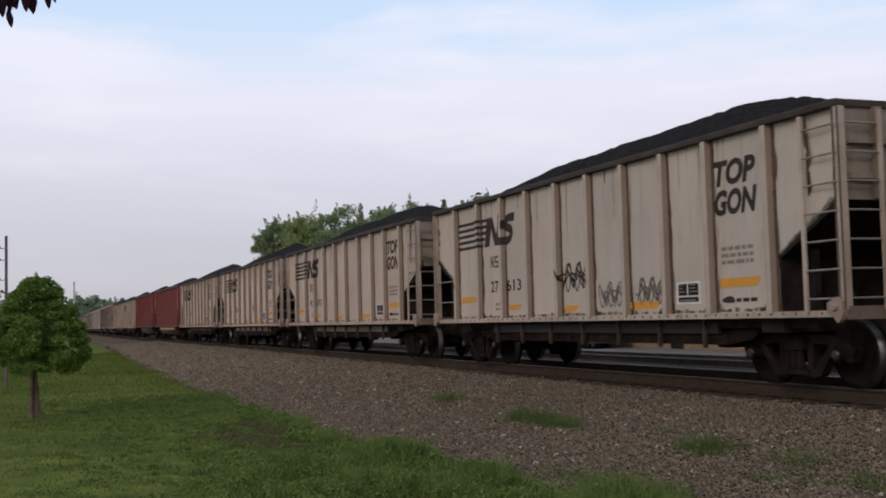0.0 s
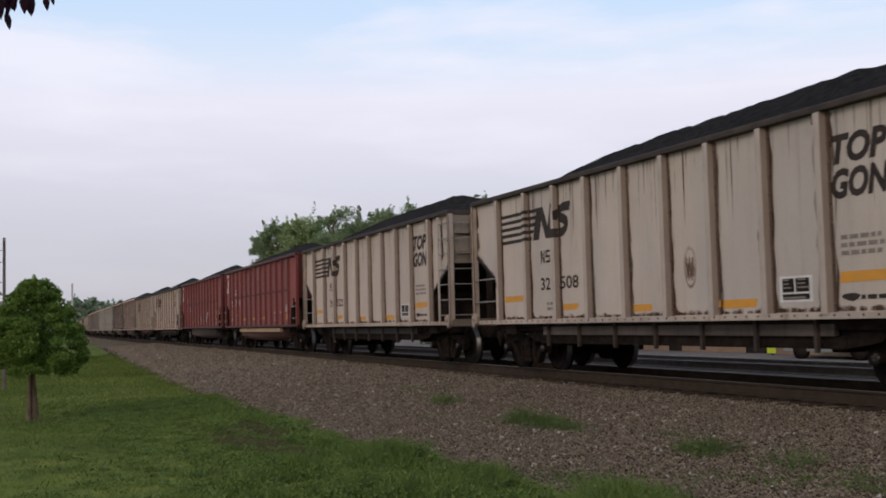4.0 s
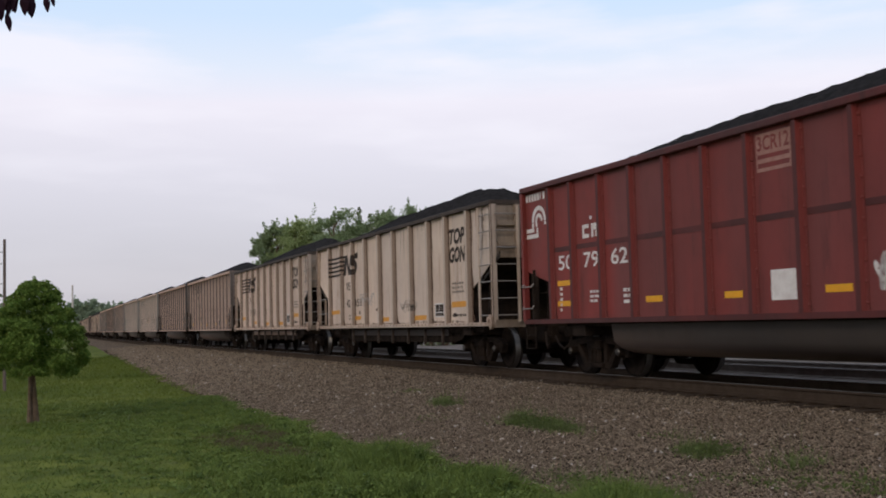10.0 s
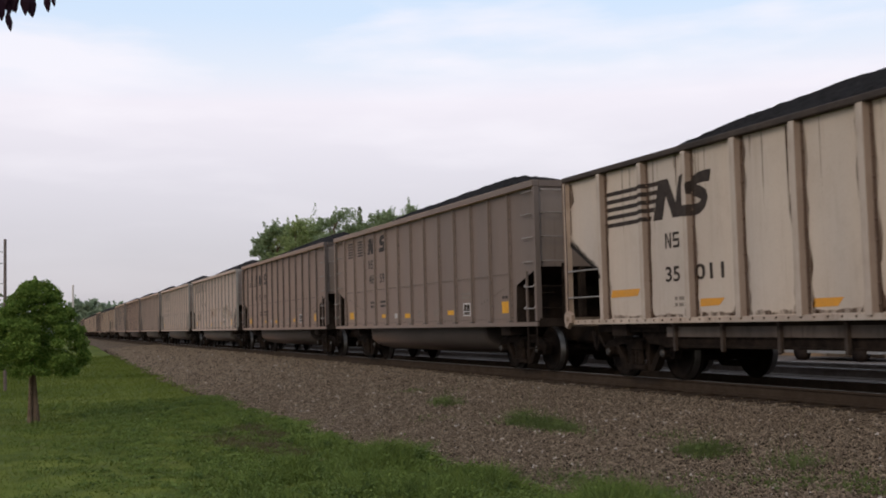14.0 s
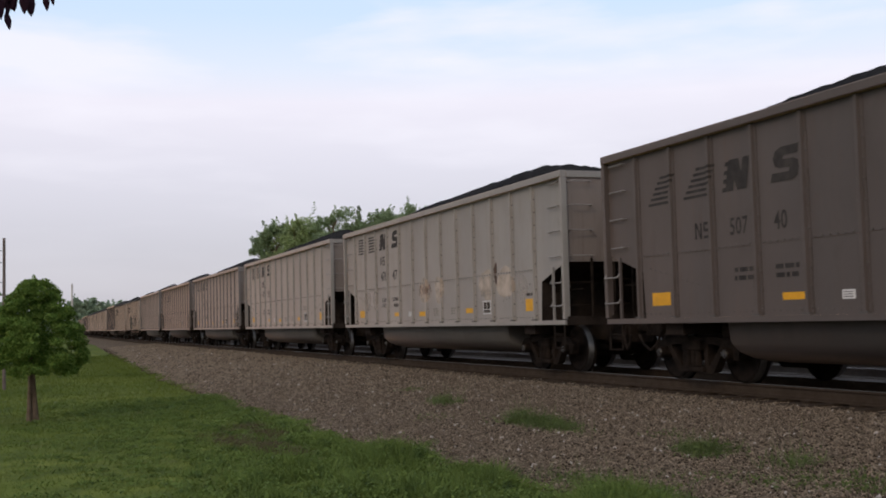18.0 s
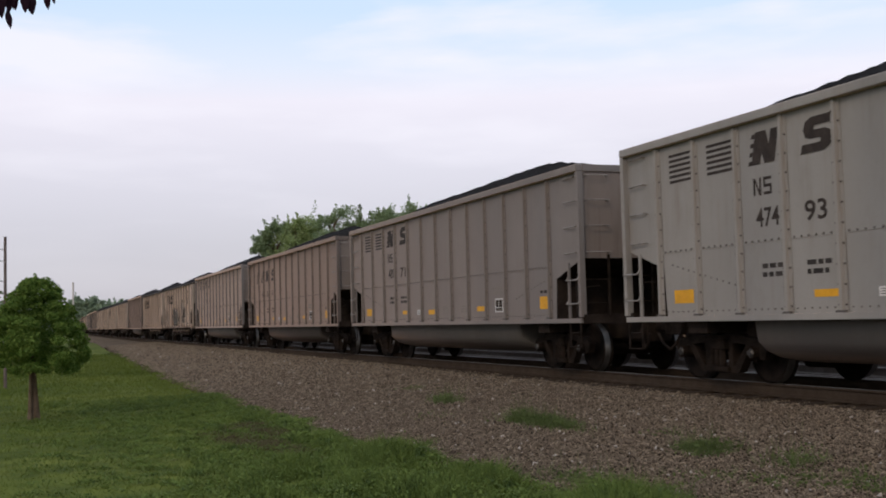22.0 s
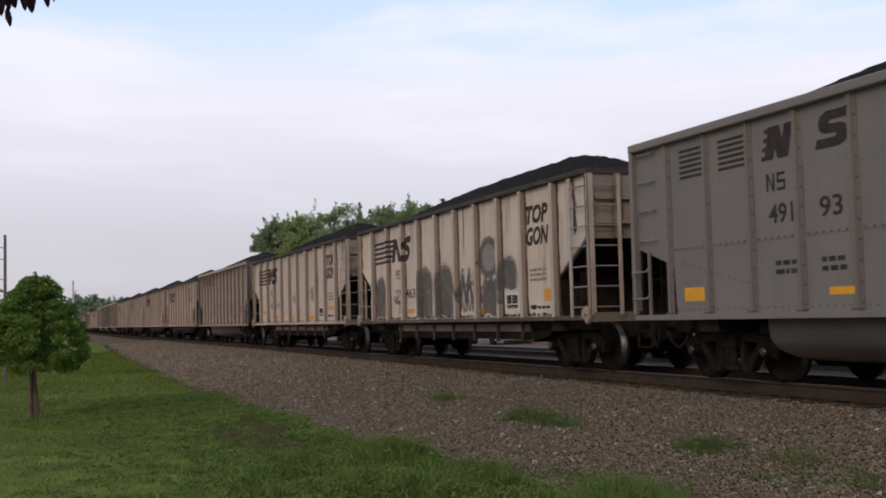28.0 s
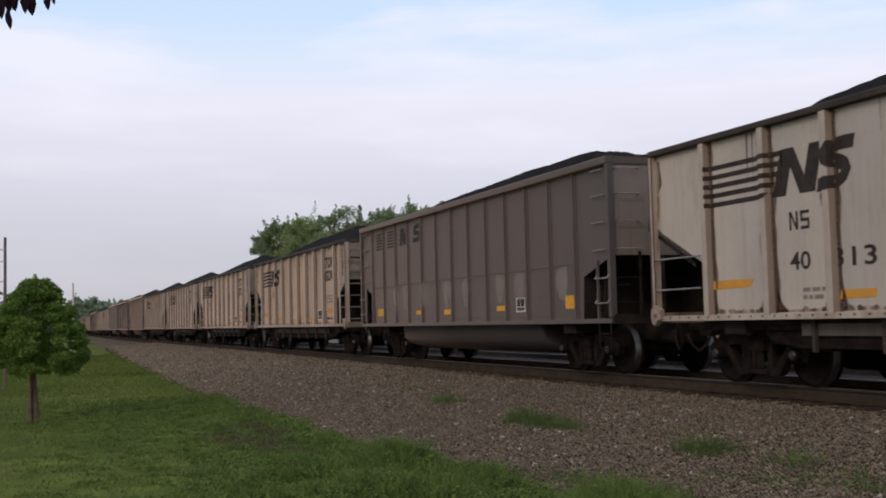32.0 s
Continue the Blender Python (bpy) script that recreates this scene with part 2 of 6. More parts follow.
def leaf_mat(name, a, b, rough=0.6, through=0.25, broad=None):
    k = Mat(name, rough, 0.0, 0.06)
    geo = k.node("NewGeometry")
    n = k.noise(k.coords(), 1.2, 3)
    c = k.mix(geo.outputs["Random Per Island"], a, b)
    c = k.mix(k.span(n, 0.35, 0.7, 0, 0.5), c, tuple(x * 0.55 for x in a))
    if broad:
        c = k.mix(k.span(k.noise(k.coords(), 0.16, 3), 0.36, 0.62, 0.0, 0.55), c, broad)
    k.base(c)
    if through:
        tr = k.node("BsdfTranslucent")
        k.link(c, tr.inputs["Color"])
        mx = k.node("MixShader", Fac=through)
        out = k.nt.nodes["Material Output"]
        k.link(k.p.outputs[0], mx.inputs[1])
        k.link(tr.outputs[0], mx.inputs[2])
        k.link(mx.outputs[0], out.inputs["Surface"])
    return k.m


def tuft_mat():
    """Grass that differs from tuft to tuft; the dark noise stands for shaded gaps."""
    k = Mat("tall_grass_blades", 0.6, 0.0, 0.05)
    geo = k.node("NewGeometry")
    v = k.coords((1, 1, 0.2))
    c = k.mix(geo.outputs["Random Per Island"], (0.076, 0.118, 0.026), (0.138, 0.180, 0.048))
    c = k.mix(k.span(k.noise(v, 4.2, 3, 0.7), 0.50, 0.64, 0, 0.85), c, (0.030, 0.055, 0.018))
    c = k.mix(k.span(k.noise(k.coords((1, 1, 0.2), (5, 2, 0)), 2.6, 3, 0.7), 0.52, 0.68, 0, 0.6), c, (0.150, 0.215, 0.060))
    k.base(c)
    return k.m


def lawn_mat():
    k = Mat("turf", 0.95, 0.0, 0.05)
    v = k.coords()
    n1, n2, n3 = k.noise(v, 0.16, 3), k.noise(v, 1.1, 5, 0.65), k.noise(k.coords((26, 26, 26)), 1.0, 3)
    n4 = k.noise(k.coords((1, 1, 1), (3, 7, 0)), 0.7, 4, 0.7)
    c = k.mix(k.span(n1, 0.36, 0.62), (0.071, 0.099, 0.016), (0.133, 0.152, 0.030))
    c = k.mix(k.span(n2, 0.42, 0.62, 0, 0.85), c, (0.040, 0.060, 0.013))
    c = k.mix(k.span(n3, 0.45, 0.75, 0, 0.4), c, (0.110, 0.140, 0.022))
    c = k.mix(k.span(n4, 0.60, 0.70, 0, 0.8), c, (0.088, 0.072, 0.044))
    k.base(c).bump(n3, 0.4, 0.02)
    return k.m


GRAVEL, STONE, LAWN = gravel_mat(), stone_mat(), lawn_mat()
GRASS = leaf_mat("grass_blades", (0.074, 0.109, 0.018), (0.138, 0.167, 0.034), broad=(0.143, 0.166, 0.034))
GRASS_DRY = leaf_mat("dry_grass_blades", (0.085, 0.070, 0.040), (0.150, 0.122, 0.072))
GRASS_TALL = tuft_mat()
WEED = leaf_mat("weed_leaves", (0.07, 0.105, 0.028), (0.15, 0.18, 0.062))
WEED_BLADE = leaf_mat("weed_blades", (0.080, 0.115, 0.036), (0.170, 0.200, 0.086))
SHRUB = leaf_mat("yew_green_leaves", (0.068, 0.132, 0.024), (0.220, 0.300, 0.066))
# woodland greens raised pale: the haze of distance is in the colour
WOOD_LEAF = leaf_mat("woodland_leaves", (0.20, 0.27, 0.13), (0.36, 0.43, 0.24), 0.7, 0.45)
BANK_LEAF = leaf_mat("hedge_leaves", (0.05, 0.075, 0.022), (0.11, 0.14, 0.045))
SPRING_LEAF = leaf_mat("young_woodland_leaves", (0.28, 0.36, 0.13), (0.46, 0.52, 0.26), 0.7, 0.5)
WOOD_DARK = leaf_mat("conifer_needles", (0.16, 0.19, 0.12), (0.26, 0.29, 0.18))
# farthest trees: distance haze put into a pale, flat leaf colour
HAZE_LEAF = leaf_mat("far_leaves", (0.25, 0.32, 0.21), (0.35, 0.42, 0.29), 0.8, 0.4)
PLUM = leaf_mat("plum_purple_leaves", (0.020, 0.008, 0.014), (0.045, 0.016, 0.030), 0.5, 0.15)
BARK = plain("grey_brown_bark", (0.11, 0.075, 0.05), (0.20, 0.145, 0.10), 9, 0.9, 0, 0.8, 0.02)
# far pole: much lighter than the near one
PALE_POLE = plain("bleached_pole_wood", (0.50, 0.45, 0.42), (0.60, 0.55, 0.51), 6, 0.9)
POLE = plain("weathered_pole_wood", (0.11, 0.085, 0.075), (0.18, 0.140, 0.125), 6, 0.9)
RAILSIDE = plain("rusty_rail_steel", (0.046, 0.033, 0.024), (0.066, 0.048, 0.035), 4, 0.9)
# second track: rail sides set paler than those of the near track
RAILPALE = plain("dusty_rail_steel", (0.105, 0.090, 0.080), (0.150, 0.130, 0.116), 4, 0.9)
RAILTOP = plain("polished_rail_head", (0.13, 0.12, 0.11), (0.20, 0.185, 0.175), 5, 0.5, 0.8, 0.05)
TIE = plain("creosoted_timber", (0.042, 0.031, 0.023), (0.075, 0.056, 0.042), 5, 0.9, 0, 0.5, 0.01)
YARD = plain("grey_yard_gravel", (0.135, 0.117, 0.107), (0.205, 0.180, 0.165), 0.8, 0.95, 0, 0.4, 0.02)
for dull in (YARD, COAL, TIE, RAILSIDE, WHEEL, TRUCK, SOOT):
    dull.node_tree.nodes["Principled BSDF"].inputs["Specular IOR Level"].default_value = 0.02


# ---- helpers for meshes ----
def mesh_of(name, bm, mats):
    me = bpy.data.meshes.new(name)
    bm.normal_update()
    bm.to_mesh(me)
    bm.free()
    for m in mats if isinstance(mats, (list, tuple)) else [mats]:
        me.materials.append(m)
    return me


def part(name, bm, material, parent, label=""):
    ob = new(name, mesh_of(name, bm, material) if isinstance(bm, bmesh.types.BMesh) else bm)
    ob.parent = parent
    return tagged(ob, label)


def box(bm, x0, x1, y0, y1, z0, z1, index=0):
    v = [bm.verts.new((x, y, z)) for x in (x0, x1) for y in (y0, y1) for z in (z0, z1)]
    for q in ((0, 1, 3, 2), (4, 6, 7, 5), (0, 4, 5, 1), (2, 3, 7, 6), (0, 2, 6, 4), (1, 5, 7, 3)):
        bm.faces.new([v[i] for i in q]).material_index = index
    return v


def prism(bm, outline, y0, y1, index=0):
    """An outline in x and z, drawn out from y0 to y1."""
    a = [bm.verts.new((x, y0, z)) for x, z in outline]
    b = [bm.verts.new((x, y1, z)) for x, z in outline]
    faces = [bm.faces.new(a), bm.faces.new(b[::-1])]
    n = len(a)
    for i in range(n):
        faces.append(bm.faces.new((a[i], b[i], b[(i + 1) % n], a[(i + 1) % n])))
    for f in faces:
        f.material_index = index
    bmesh.ops.recalc_face_normals(bm, faces=faces)
    return faces


def rod(bm, p, q, r, n=6, r2=None, index=0):
    p, q = Vector(p), Vector(q)
    rot = (q - p).to_track_quat("Z", "Y")
    rings = []
    for c, rad in ((p, r), (q, r if r2 is None else r2)):
        rings.append([bm.verts.new(c + rot @ Vector((rad * math.cos(2 * math.pi * i / n), rad * math.sin(2 * math.pi * i / n), 0))) for i in range(n)])
    for i in range(n):
        bm.faces.new((rings[0][i], rings[0][(i + 1) % n], rings[1][(i + 1) % n], rings[1][i])).material_index = index
    bm.faces.new(rings[0][::-1]).material_index = index
    bm.faces.new(rings[1]).material_index = index


def revolve(bm, profile, n=28, index=None):
    """A profile of (y, r) turned about the y axis."""
    rings = [[bm.verts.new((r * math.cos(2 * math.pi * i / n), y, r * math.sin(2 * math.pi * i / n))) for i in range(n)] for y, r in profile]
    for j, (a, b) in enumerate(zip(rings, rings[1:])):
        for i in range(n):
            f = bm.faces.new((a[i], b[i], b[(i + 1) % n], a[(i + 1) % n]))
            f.smooth = True
            if index:
                f.material_index = index[j]
    bm.faces.new(rings[0])
    bm.faces.new(rings[-1][::-1])


def soup(name, verts, faces, material):
    """A mesh of many loose pieces from arrays."""
    me = bpy.data.meshes.new(name)
    verts, faces = np.asarray(verts, np.float32), np.asarray(faces, np.int32)
    k = faces.shape[1]
    me.vertices.add(len(verts))
    me.vertices.foreach_set("co", verts.ravel())
    me.loops.add(faces.size)
    me.loops.foreach_set("vertex_index", faces.ravel())
    me.polygons.add(len(faces))
    me.polygons.foreach_set("loop_start", np.arange(0, faces.size, k, dtype=np.int32))
    me.polygons.foreach_set("loop_total", np.full(len(faces), k, np.int32))
    me.update(calc_edges=True)
    me.materials.append(material)
    return me


def leaves(centres, size, rng, flat=0.0, long=1.6):
    """Small folded leaves, two faces each, turned at random round the given centres."""
    n = len(centres)
    a = rng.normal(size=(n, 3))
    a[:, 2] *= 1 - flat
    a /= np.linalg.norm(a, axis=1)[:, None]
    b = np.cross(a, rng.normal(size=(n, 3)))
    b /= np.linalg.norm(b, axis=1)[:, None]
    s = size * rng.uniform(0.6, 1.3, (n, 1))
    v = np.empty((n, 4, 3))
    v[:, 0], v[:, 2] = centres - a * s * long / 2, centres + a * s * long / 2
    v[:, 1], v[:, 3] = centres + b * s / 2, centres - b * s / 2
    return v.reshape(-1, 3), np.arange(n * 4).reshape(n, 4)


def blades(points, height, width, rng, lean=0.35):
    n = len(points)
    turn = rng.uniform(0, 2 * np.pi, n)
    h = (height * rng.uniform(0.5, 1.25, n))[:, None]
    w = (width * rng.uniform(0.7, 1.3, n))[:, None]
    side = np.c_[np.cos(turn), np.sin(turn), np.zeros(n)] * w / 2
    tip = np.c_[rng.normal(0, lean, (n, 2)), np.ones(n)] * h
    v = np.empty((n, 3, 3))
    v[:, 0], v[:, 1], v[:, 2] = points - side, points + side, points + tip
    return v.reshape(-1, 3), np.arange(n * 3).reshape(n, 3)


# ---- the line of the track ----
BEND = 6.6e-5          # the track leaves the straight by BEND * x * x
CENTRE = 11.30         # its middle line
SECOND = 15.45          # the middle line of the next track


def bend(x):
    return BEND * x * x if x < 0 else 0.0


def widen(x):
    """How far the turf reaches out over the shoulder further along the line."""
    return min(3.4, 0.033 * max(0.0, -x - 32.0))


def strip(name, outline, xs, material, closed=True, parent=None, lead=0):
    """An outline in y and z, drawn out along the bent line of the track."""
    bm = bmesh.new()
    rings = [[bm.verts.new((x, y + bend(x) + (widen(x) * (1 - i / lead) if i < lead else 0), z)) for i, (y, z) in enumerate(outline)] for x in xs]
    n = len(outline)
    for a, b in zip(rings, rings[1:]):
        for i in range(n if closed else n - 1):
            bm.faces.new((a[i], b[i], b[(i + 1) % n], a[(i + 1) % n]))
    bmesh.ops.recalc_face_normals(bm, faces=bm.faces[:])
    ob = new(name, mesh_of(name, bm, material))
    ob.parent = parent
    return ob


def height(y):
    """Height of the gravel shoulder and of the turf, by the distance from the middle line."""
    edge = ((-60.0, -0.85), (-6.0, -0.70), (1.0, -0.63), (3.6, -0.62), (4.6, -0.58), (7.4, -0.38), (9.3, -0.25), (10.0, -0.228), (12.6, -0.228), (13.4, -0.36), (14.2, -0.212), (16.7, -0.212), (18.5, -0.45), (80.0, -0.45))
    return float(np.interp(y, [e[0] for e in edge], [e[1] for e in edge]))


XS = [-900, -700, -550, -430, -340, -270, -210, -165, -130, -105, -85, -70, -58, -48, -40, -33, -27, -22, -17, -12, -7, -2, 4, 12, 25, 50, 90]

ground = strip("ground", [(-2500, -2.0), (-300, -1.5), (-60, -0.85), (-6, -0.70), (1, -0.63), (3.6, -0.62), (4.6, -0.63), (24, -0.7), (60, -0.7), (120, -0.7), (2500, -2.5)],
               [-4000, -2000, -1300] + XS[1:] + [300, 1500], LAWN, closed=False)
tagged(ground, "mown green lawn running out to the horizon", "lawn", kind="structure")
for me in (ground.data,):
    for p in me.polygons:
        p.use_smooth = True

ballast = strip("ballast", [(4.15, -0.68)] + [(y, height(y)) for y in (4.4, 5.2, 6.3, 7.4, 8.4, 9.3, 10.0, 12.6, 13.4)] + [(13.4, -0.9)], XS, GRAVEL, closed=False, lead=7)
tagged(ballast, "brown-grey crushed stone bed under and beside the track", "gravel bed", kind="structure")
yard = strip("yard_ballast", [(13.41, -0.9)] + [(y, height(y)) for y in (13.42, 14.2, 16.7, 18.5)] + [(58.0, -0.45), (58.0, -0.9)], XS, YARD, closed=False)
tagged(yard, "grey gravel of the second track and the yard", "gravel bed", kind="structure")

RAIL = [(-0.075, -0.19), (0.075, -0.19), (0.075, -0.175), (0.012, -0.15), (0.012, -0.045), (0.037, -0.035), (0.037, -0.006),
        (-0.037, -0.006), (-0.037, -0.035), (-0.012, -0.045), (-0.012, -0.15), (-0.075, -0.175)]


def railway(name, middle, label, side):
    track = tagged(new(name), label, "railway track", kind="structure")
    for off in (-0.755, 0.755):
        strip("rail", [(middle + off + y, z) for y, z in RAIL], XS, side, parent=track)
        strip("rail_head", [(middle + off + y, z) for y, z in ((-0.034, -0.007), (0.034, -0.007), (0.030, 0.0), (-0.030, 0.0))], XS, RAILTOP, parent=track)
    return track


track_near = railway("railway_track", CENTRE, "rusty steel rails on dark timber sleepers", RAILSIDE)
track_far = railway("railway_track", SECOND, "bright-topped steel rails on sleepers beyond the train", RAILPALE)


# ---- turf, stones, weeds ----
def on_ground(x, y, z=0.0):
    b = np.where(x < 0, BEND * x * x, 0.0)
    zz = np.interp(y, [-60.0, -6.0, 1.0, 3.6, 4.6, 7.4, 9.3, 10.0, 12.6], [-0.85, -0.70, -0.63, -0.62, -0.58, -0.38, -0.25, -0.228, -0.228])
    return np.c_[x, y + b, zz + z]


def edge_of_turf(x):
    """The ragged edge between turf and stone."""
    return 4.40 + np.clip(0.033 * (-x - 32.0), 0, 3.4) + 0.55 * np.exp(-((x + 8.6) / 2.2) ** 2) + 0.10 * np.sin(x * 0.9) + 0.07 * np.sin(x * 2.3 + 1) + 0.06 * np.sin(x * 5.1 + 2)


def lay_turf():
    rng = np.random.default_rng(3)
    t = rng.uniform(0, 1, 150000)
    x = -7.0 * (75.0 / 7.0) ** t
    y = rng.uniform(-7.0, 6.4, len(x))
    keep = y < edge_of_turf(x) + np.abs(rng.normal(0, 0.16, len(x)))
    x, y = x[keep], y[keep]
    far = np.clip(-x / 14, 0.8, 3.0)
    v, f = blades(on_ground(x, y, -0.01), 0.05 * far ** 0.5, 0.011 * far, rng, 0.7)
    tagged(new("grass", soup("grass", v, f, GRASS)), "short mown green lawn grass", "grass", kind="stuff")
    # uncut tufts on the rough bank by the stones, and worn brown ones among them
    worn = ((-17.2, 3.6), (-16.0, 3.25), (-18.5, 3.6), (-15.0, 3.45), (-17.0, 2.9))
    for name, count, seed, material, label in (("tall_grass", 3300, 4, GRASS_TALL, "long uncut green grass along the edge of the stones"), ("dry_grass", 190, 6, GRASS_DRY, "short dry brown grass in worn patches of the bank")):
        rng = np.random.default_rng(seed)
        v_all, f_all, n0 = [], [], 0
        dry = name == "dry_grass"
        herb = []
        for i in range(count):
            if dry:
                hub = worn[i % 5]
                cx, cy = hub[0] + rng.normal(0, 0.7), hub[1] + rng.normal(0, 0.22)
            else:
                cx = -7.0 - 21 * rng.uniform(0, 1) ** 1.5
                cy = float(edge_of_turf(np.array(cx))) - abs(rng.normal(0, 0.3)) if i % 4 == 0 else rng.uniform(0.0, 1.0) ** 0.6 * float(edge_of_turf(np.array(cx)))
                if min(math.hypot((cx - wx) / 1.6, (cy - wy) / 0.5) for wx, wy in worn) < 0.7 and rng.random() < 0.85:
                    continue
            # the growth is longest at the foot of the stones near the lens, and comes in drifts
            drift = 0.5 + 0.62 * math.sin(cx * 1.7 + 1.3 * math.sin(cy * 2.6)) * math.sin(cy * 2.2 + cx * 0.6)
            lush = 0.0 if dry else min(1.0, max(0.0, (cx + 20) / 9)) * min(1.0, max(0.0, (cy - 1.2) / 1.8)) * drift
            tall = rng.uniform(0.03, 0.09) + 0.36 * max(0.0, lush - 0.12) * rng.uniform(0.4, 1.0)
            wide = rng.uniform(0.08, 0.26)
            n = int(rng.integers(60, 130) * (0.7 + 0.9 * lush))
            r, a = wide * np.sqrt(rng.uniform(0, 1, n)), rng.uniform(0, 2 * np.pi, n)
            px, py = cx + r * np.cos(a), cy + r * np.sin(a)
            if not dry and i % 5 < 2:
                low = on_ground(px, py, 0.0)
                low[:, 2] += tall * (1.0 - 0.7 * (r / wide) ** 2) * rng.uniform(0.25, 0.9, n)
                herb.append(low)
                continue
            v, f = blades(on_ground(px, py, -0.01), tall, 0.011, rng, 0.4)
            v = v.reshape(-1, 3, 3)
            v[:, 2, 2] -= (0.6 * tall * (r / wide) ** 2)
            v[:, 2, 0] += np.cos(a) * r * 0.6
            v[:, 2, 1] += np.sin(a) * r * 0.6
            v_all.append(v.reshape(-1, 3)), f_all.append(f + n0)
            n0 += n * 3
        tagged(new(name, soup(name, np.concatenate(v_all), np.concatenate(f_all), material)), label, "grass", kind="stuff")
        if herb:
            v, f = leaves(np.concatenate(herb), 0.021, rng, 0.55, 1.3)
            tagged(new("clover", soup("clover", v, f, material)), "low leafy clover and herbs on the rough bank", "weeds", kind="stuff")


def lay_stones():
    rng = np.random.default_rng(5)
    t = rng.uniform(0, 1, 165000)
    x = -5.0 * (95.0 / 5.0) ** t
    y = rng.uniform(4.2, 10.3, len(x))
    keep = y > edge_of_turf(x) - np.abs(rng.normal(0, 0.12, len(x)))
    x, y = x[keep], y[keep]
    n = len(x)
    c = on_ground(x, y, 0.0)
    base = np.array([(1, 0, 0), (-1, 0, 0), (0, 1, 0), (0, -1, 0), (0, 0, 1), (0, 0, -1)], float)
    tri = np.array([(0, 2, 4), (2, 1, 4), (1, 3, 4), (3, 0, 4), (2, 0, 5), (1, 2, 5), (3, 1, 5), (0, 3, 5)])
    v = base[None] * rng.uniform(0.55, 1.25, (n, 6, 1))
    a = rng.uniform(0, 2 * np.pi, n)
    ca, sa = np.cos(a)[:, None], np.sin(a)[:, None]
    px, py = v[..., 0] * ca - v[..., 1] * sa, v[..., 0] * sa + v[..., 1] * ca
    tl = rng.uniform(-0.7, 0.7, (n, 1))
    v = np.stack([px, py * np.cos(tl) - v[..., 2] * np.sin(tl), py * np.sin(tl) + v[..., 2] * np.cos(tl)], -1)
    size = ((0.011 + 0.026 * rng.uniform(0, 1, n) ** 1.7) * np.clip(-x / 18, 1.0, 3.0))[:, None, None]
    v = v * size + c[:, None]
    f = (tri[None] + (np.arange(n) * 6)[:, None, None]).reshape(-1, 3)
    tagged(new("ballast_stones", soup("ballast_stones", v.reshape(-1, 3), f, STONE)), "loose angular brown and grey crushed stones", "stones", kind="stuff")


def weed(x, y, wide, deep, tall, n, seed):
    """A clump of low leaves with thin stems that stand up out of it."""
    rng = np.random.default_rng(seed)
    px, py = x + rng.normal(0, wide / 2, n), y + rng.normal(0, deep / 2, n)
    px += 0.12 * np.sin(py * 9 + seed)
    h = tall * np.exp(-((px - x) / wide) ** 2)
    p = on_ground(px, py, -0.01)
    v, f = blades(p, tall * 0.8, 0.010, rng, 0.6)
    q = p.copy()
    q[:, 2] += rng.uniform(0.02, 0.8, n) * h
    v2, f2 = leaves(q, 0.024, rng, 0.5)
    few = rng.random(n) < 0.10
    v3, f3 = blades(p[few], tall * 1.9, 0.008, rng, 0.22)
    thing = tagged(new("weed_clump"), "low green weeds growing between the track stones", "weeds", "weeds in the stones")
    tagged(part("grass", soup("grass", v, f, WEED_BLADE), None, thing), kind="stuff")
    tagged(part("foliage", soup("foliage", v2, f2, WEED), None, thing), kind="stuff")
    tagged(part("stalk", soup("stalk", v3, f3, WEED), None, thing), kind="stuff")


lay_turf()
lay_stones()
for i, (x, y, wide, deep, tall, n) in enumerate((
        (-18.8, 7.16, 0.5, 0.25, 0.20, 320), (-14.1, 6.85, 1.0, 0.26, 0.17, 1000), (-14.9, 6.85, 0.35, 0.25, 0.24, 300), (-10.3, 6.9, 0.42, 0.26, 0.17, 620),
        (-9.05, 7.05, 0.35, 0.25, 0.20, 60), (-22.2, 7.7, 0.5, 0.3, 0.09, 110), (-9.3, 5.1, 1.2, 0.3, 0.16, 520), (-8.9, 6.95, 0.30, 0.40, 0.26, 60), (-8.1, 7.0, 0.3, 0.3, 0.10, 50), (-8.3, 6.45, 0.55, 0.40, 0.07, 240), (-7.6, 6.75, 0.45, 0.40, 0.09, 220), (-9.0, 6.1, 0.6, 0.35, 0.06, 160),
        (-13.85, 4.95, 0.3, 0.25, 0.10, 90), (-17.0, 6.2, 0.7, 0.5, 0.06, 70), (-8.7, 5.35, 0.5, 0.2, 0.12, 200), (-11.9, 7.35, 0.25, 0.2, 0.10, 40))):
    weed(x, y, wide, deep, tall, n, 40 + i)


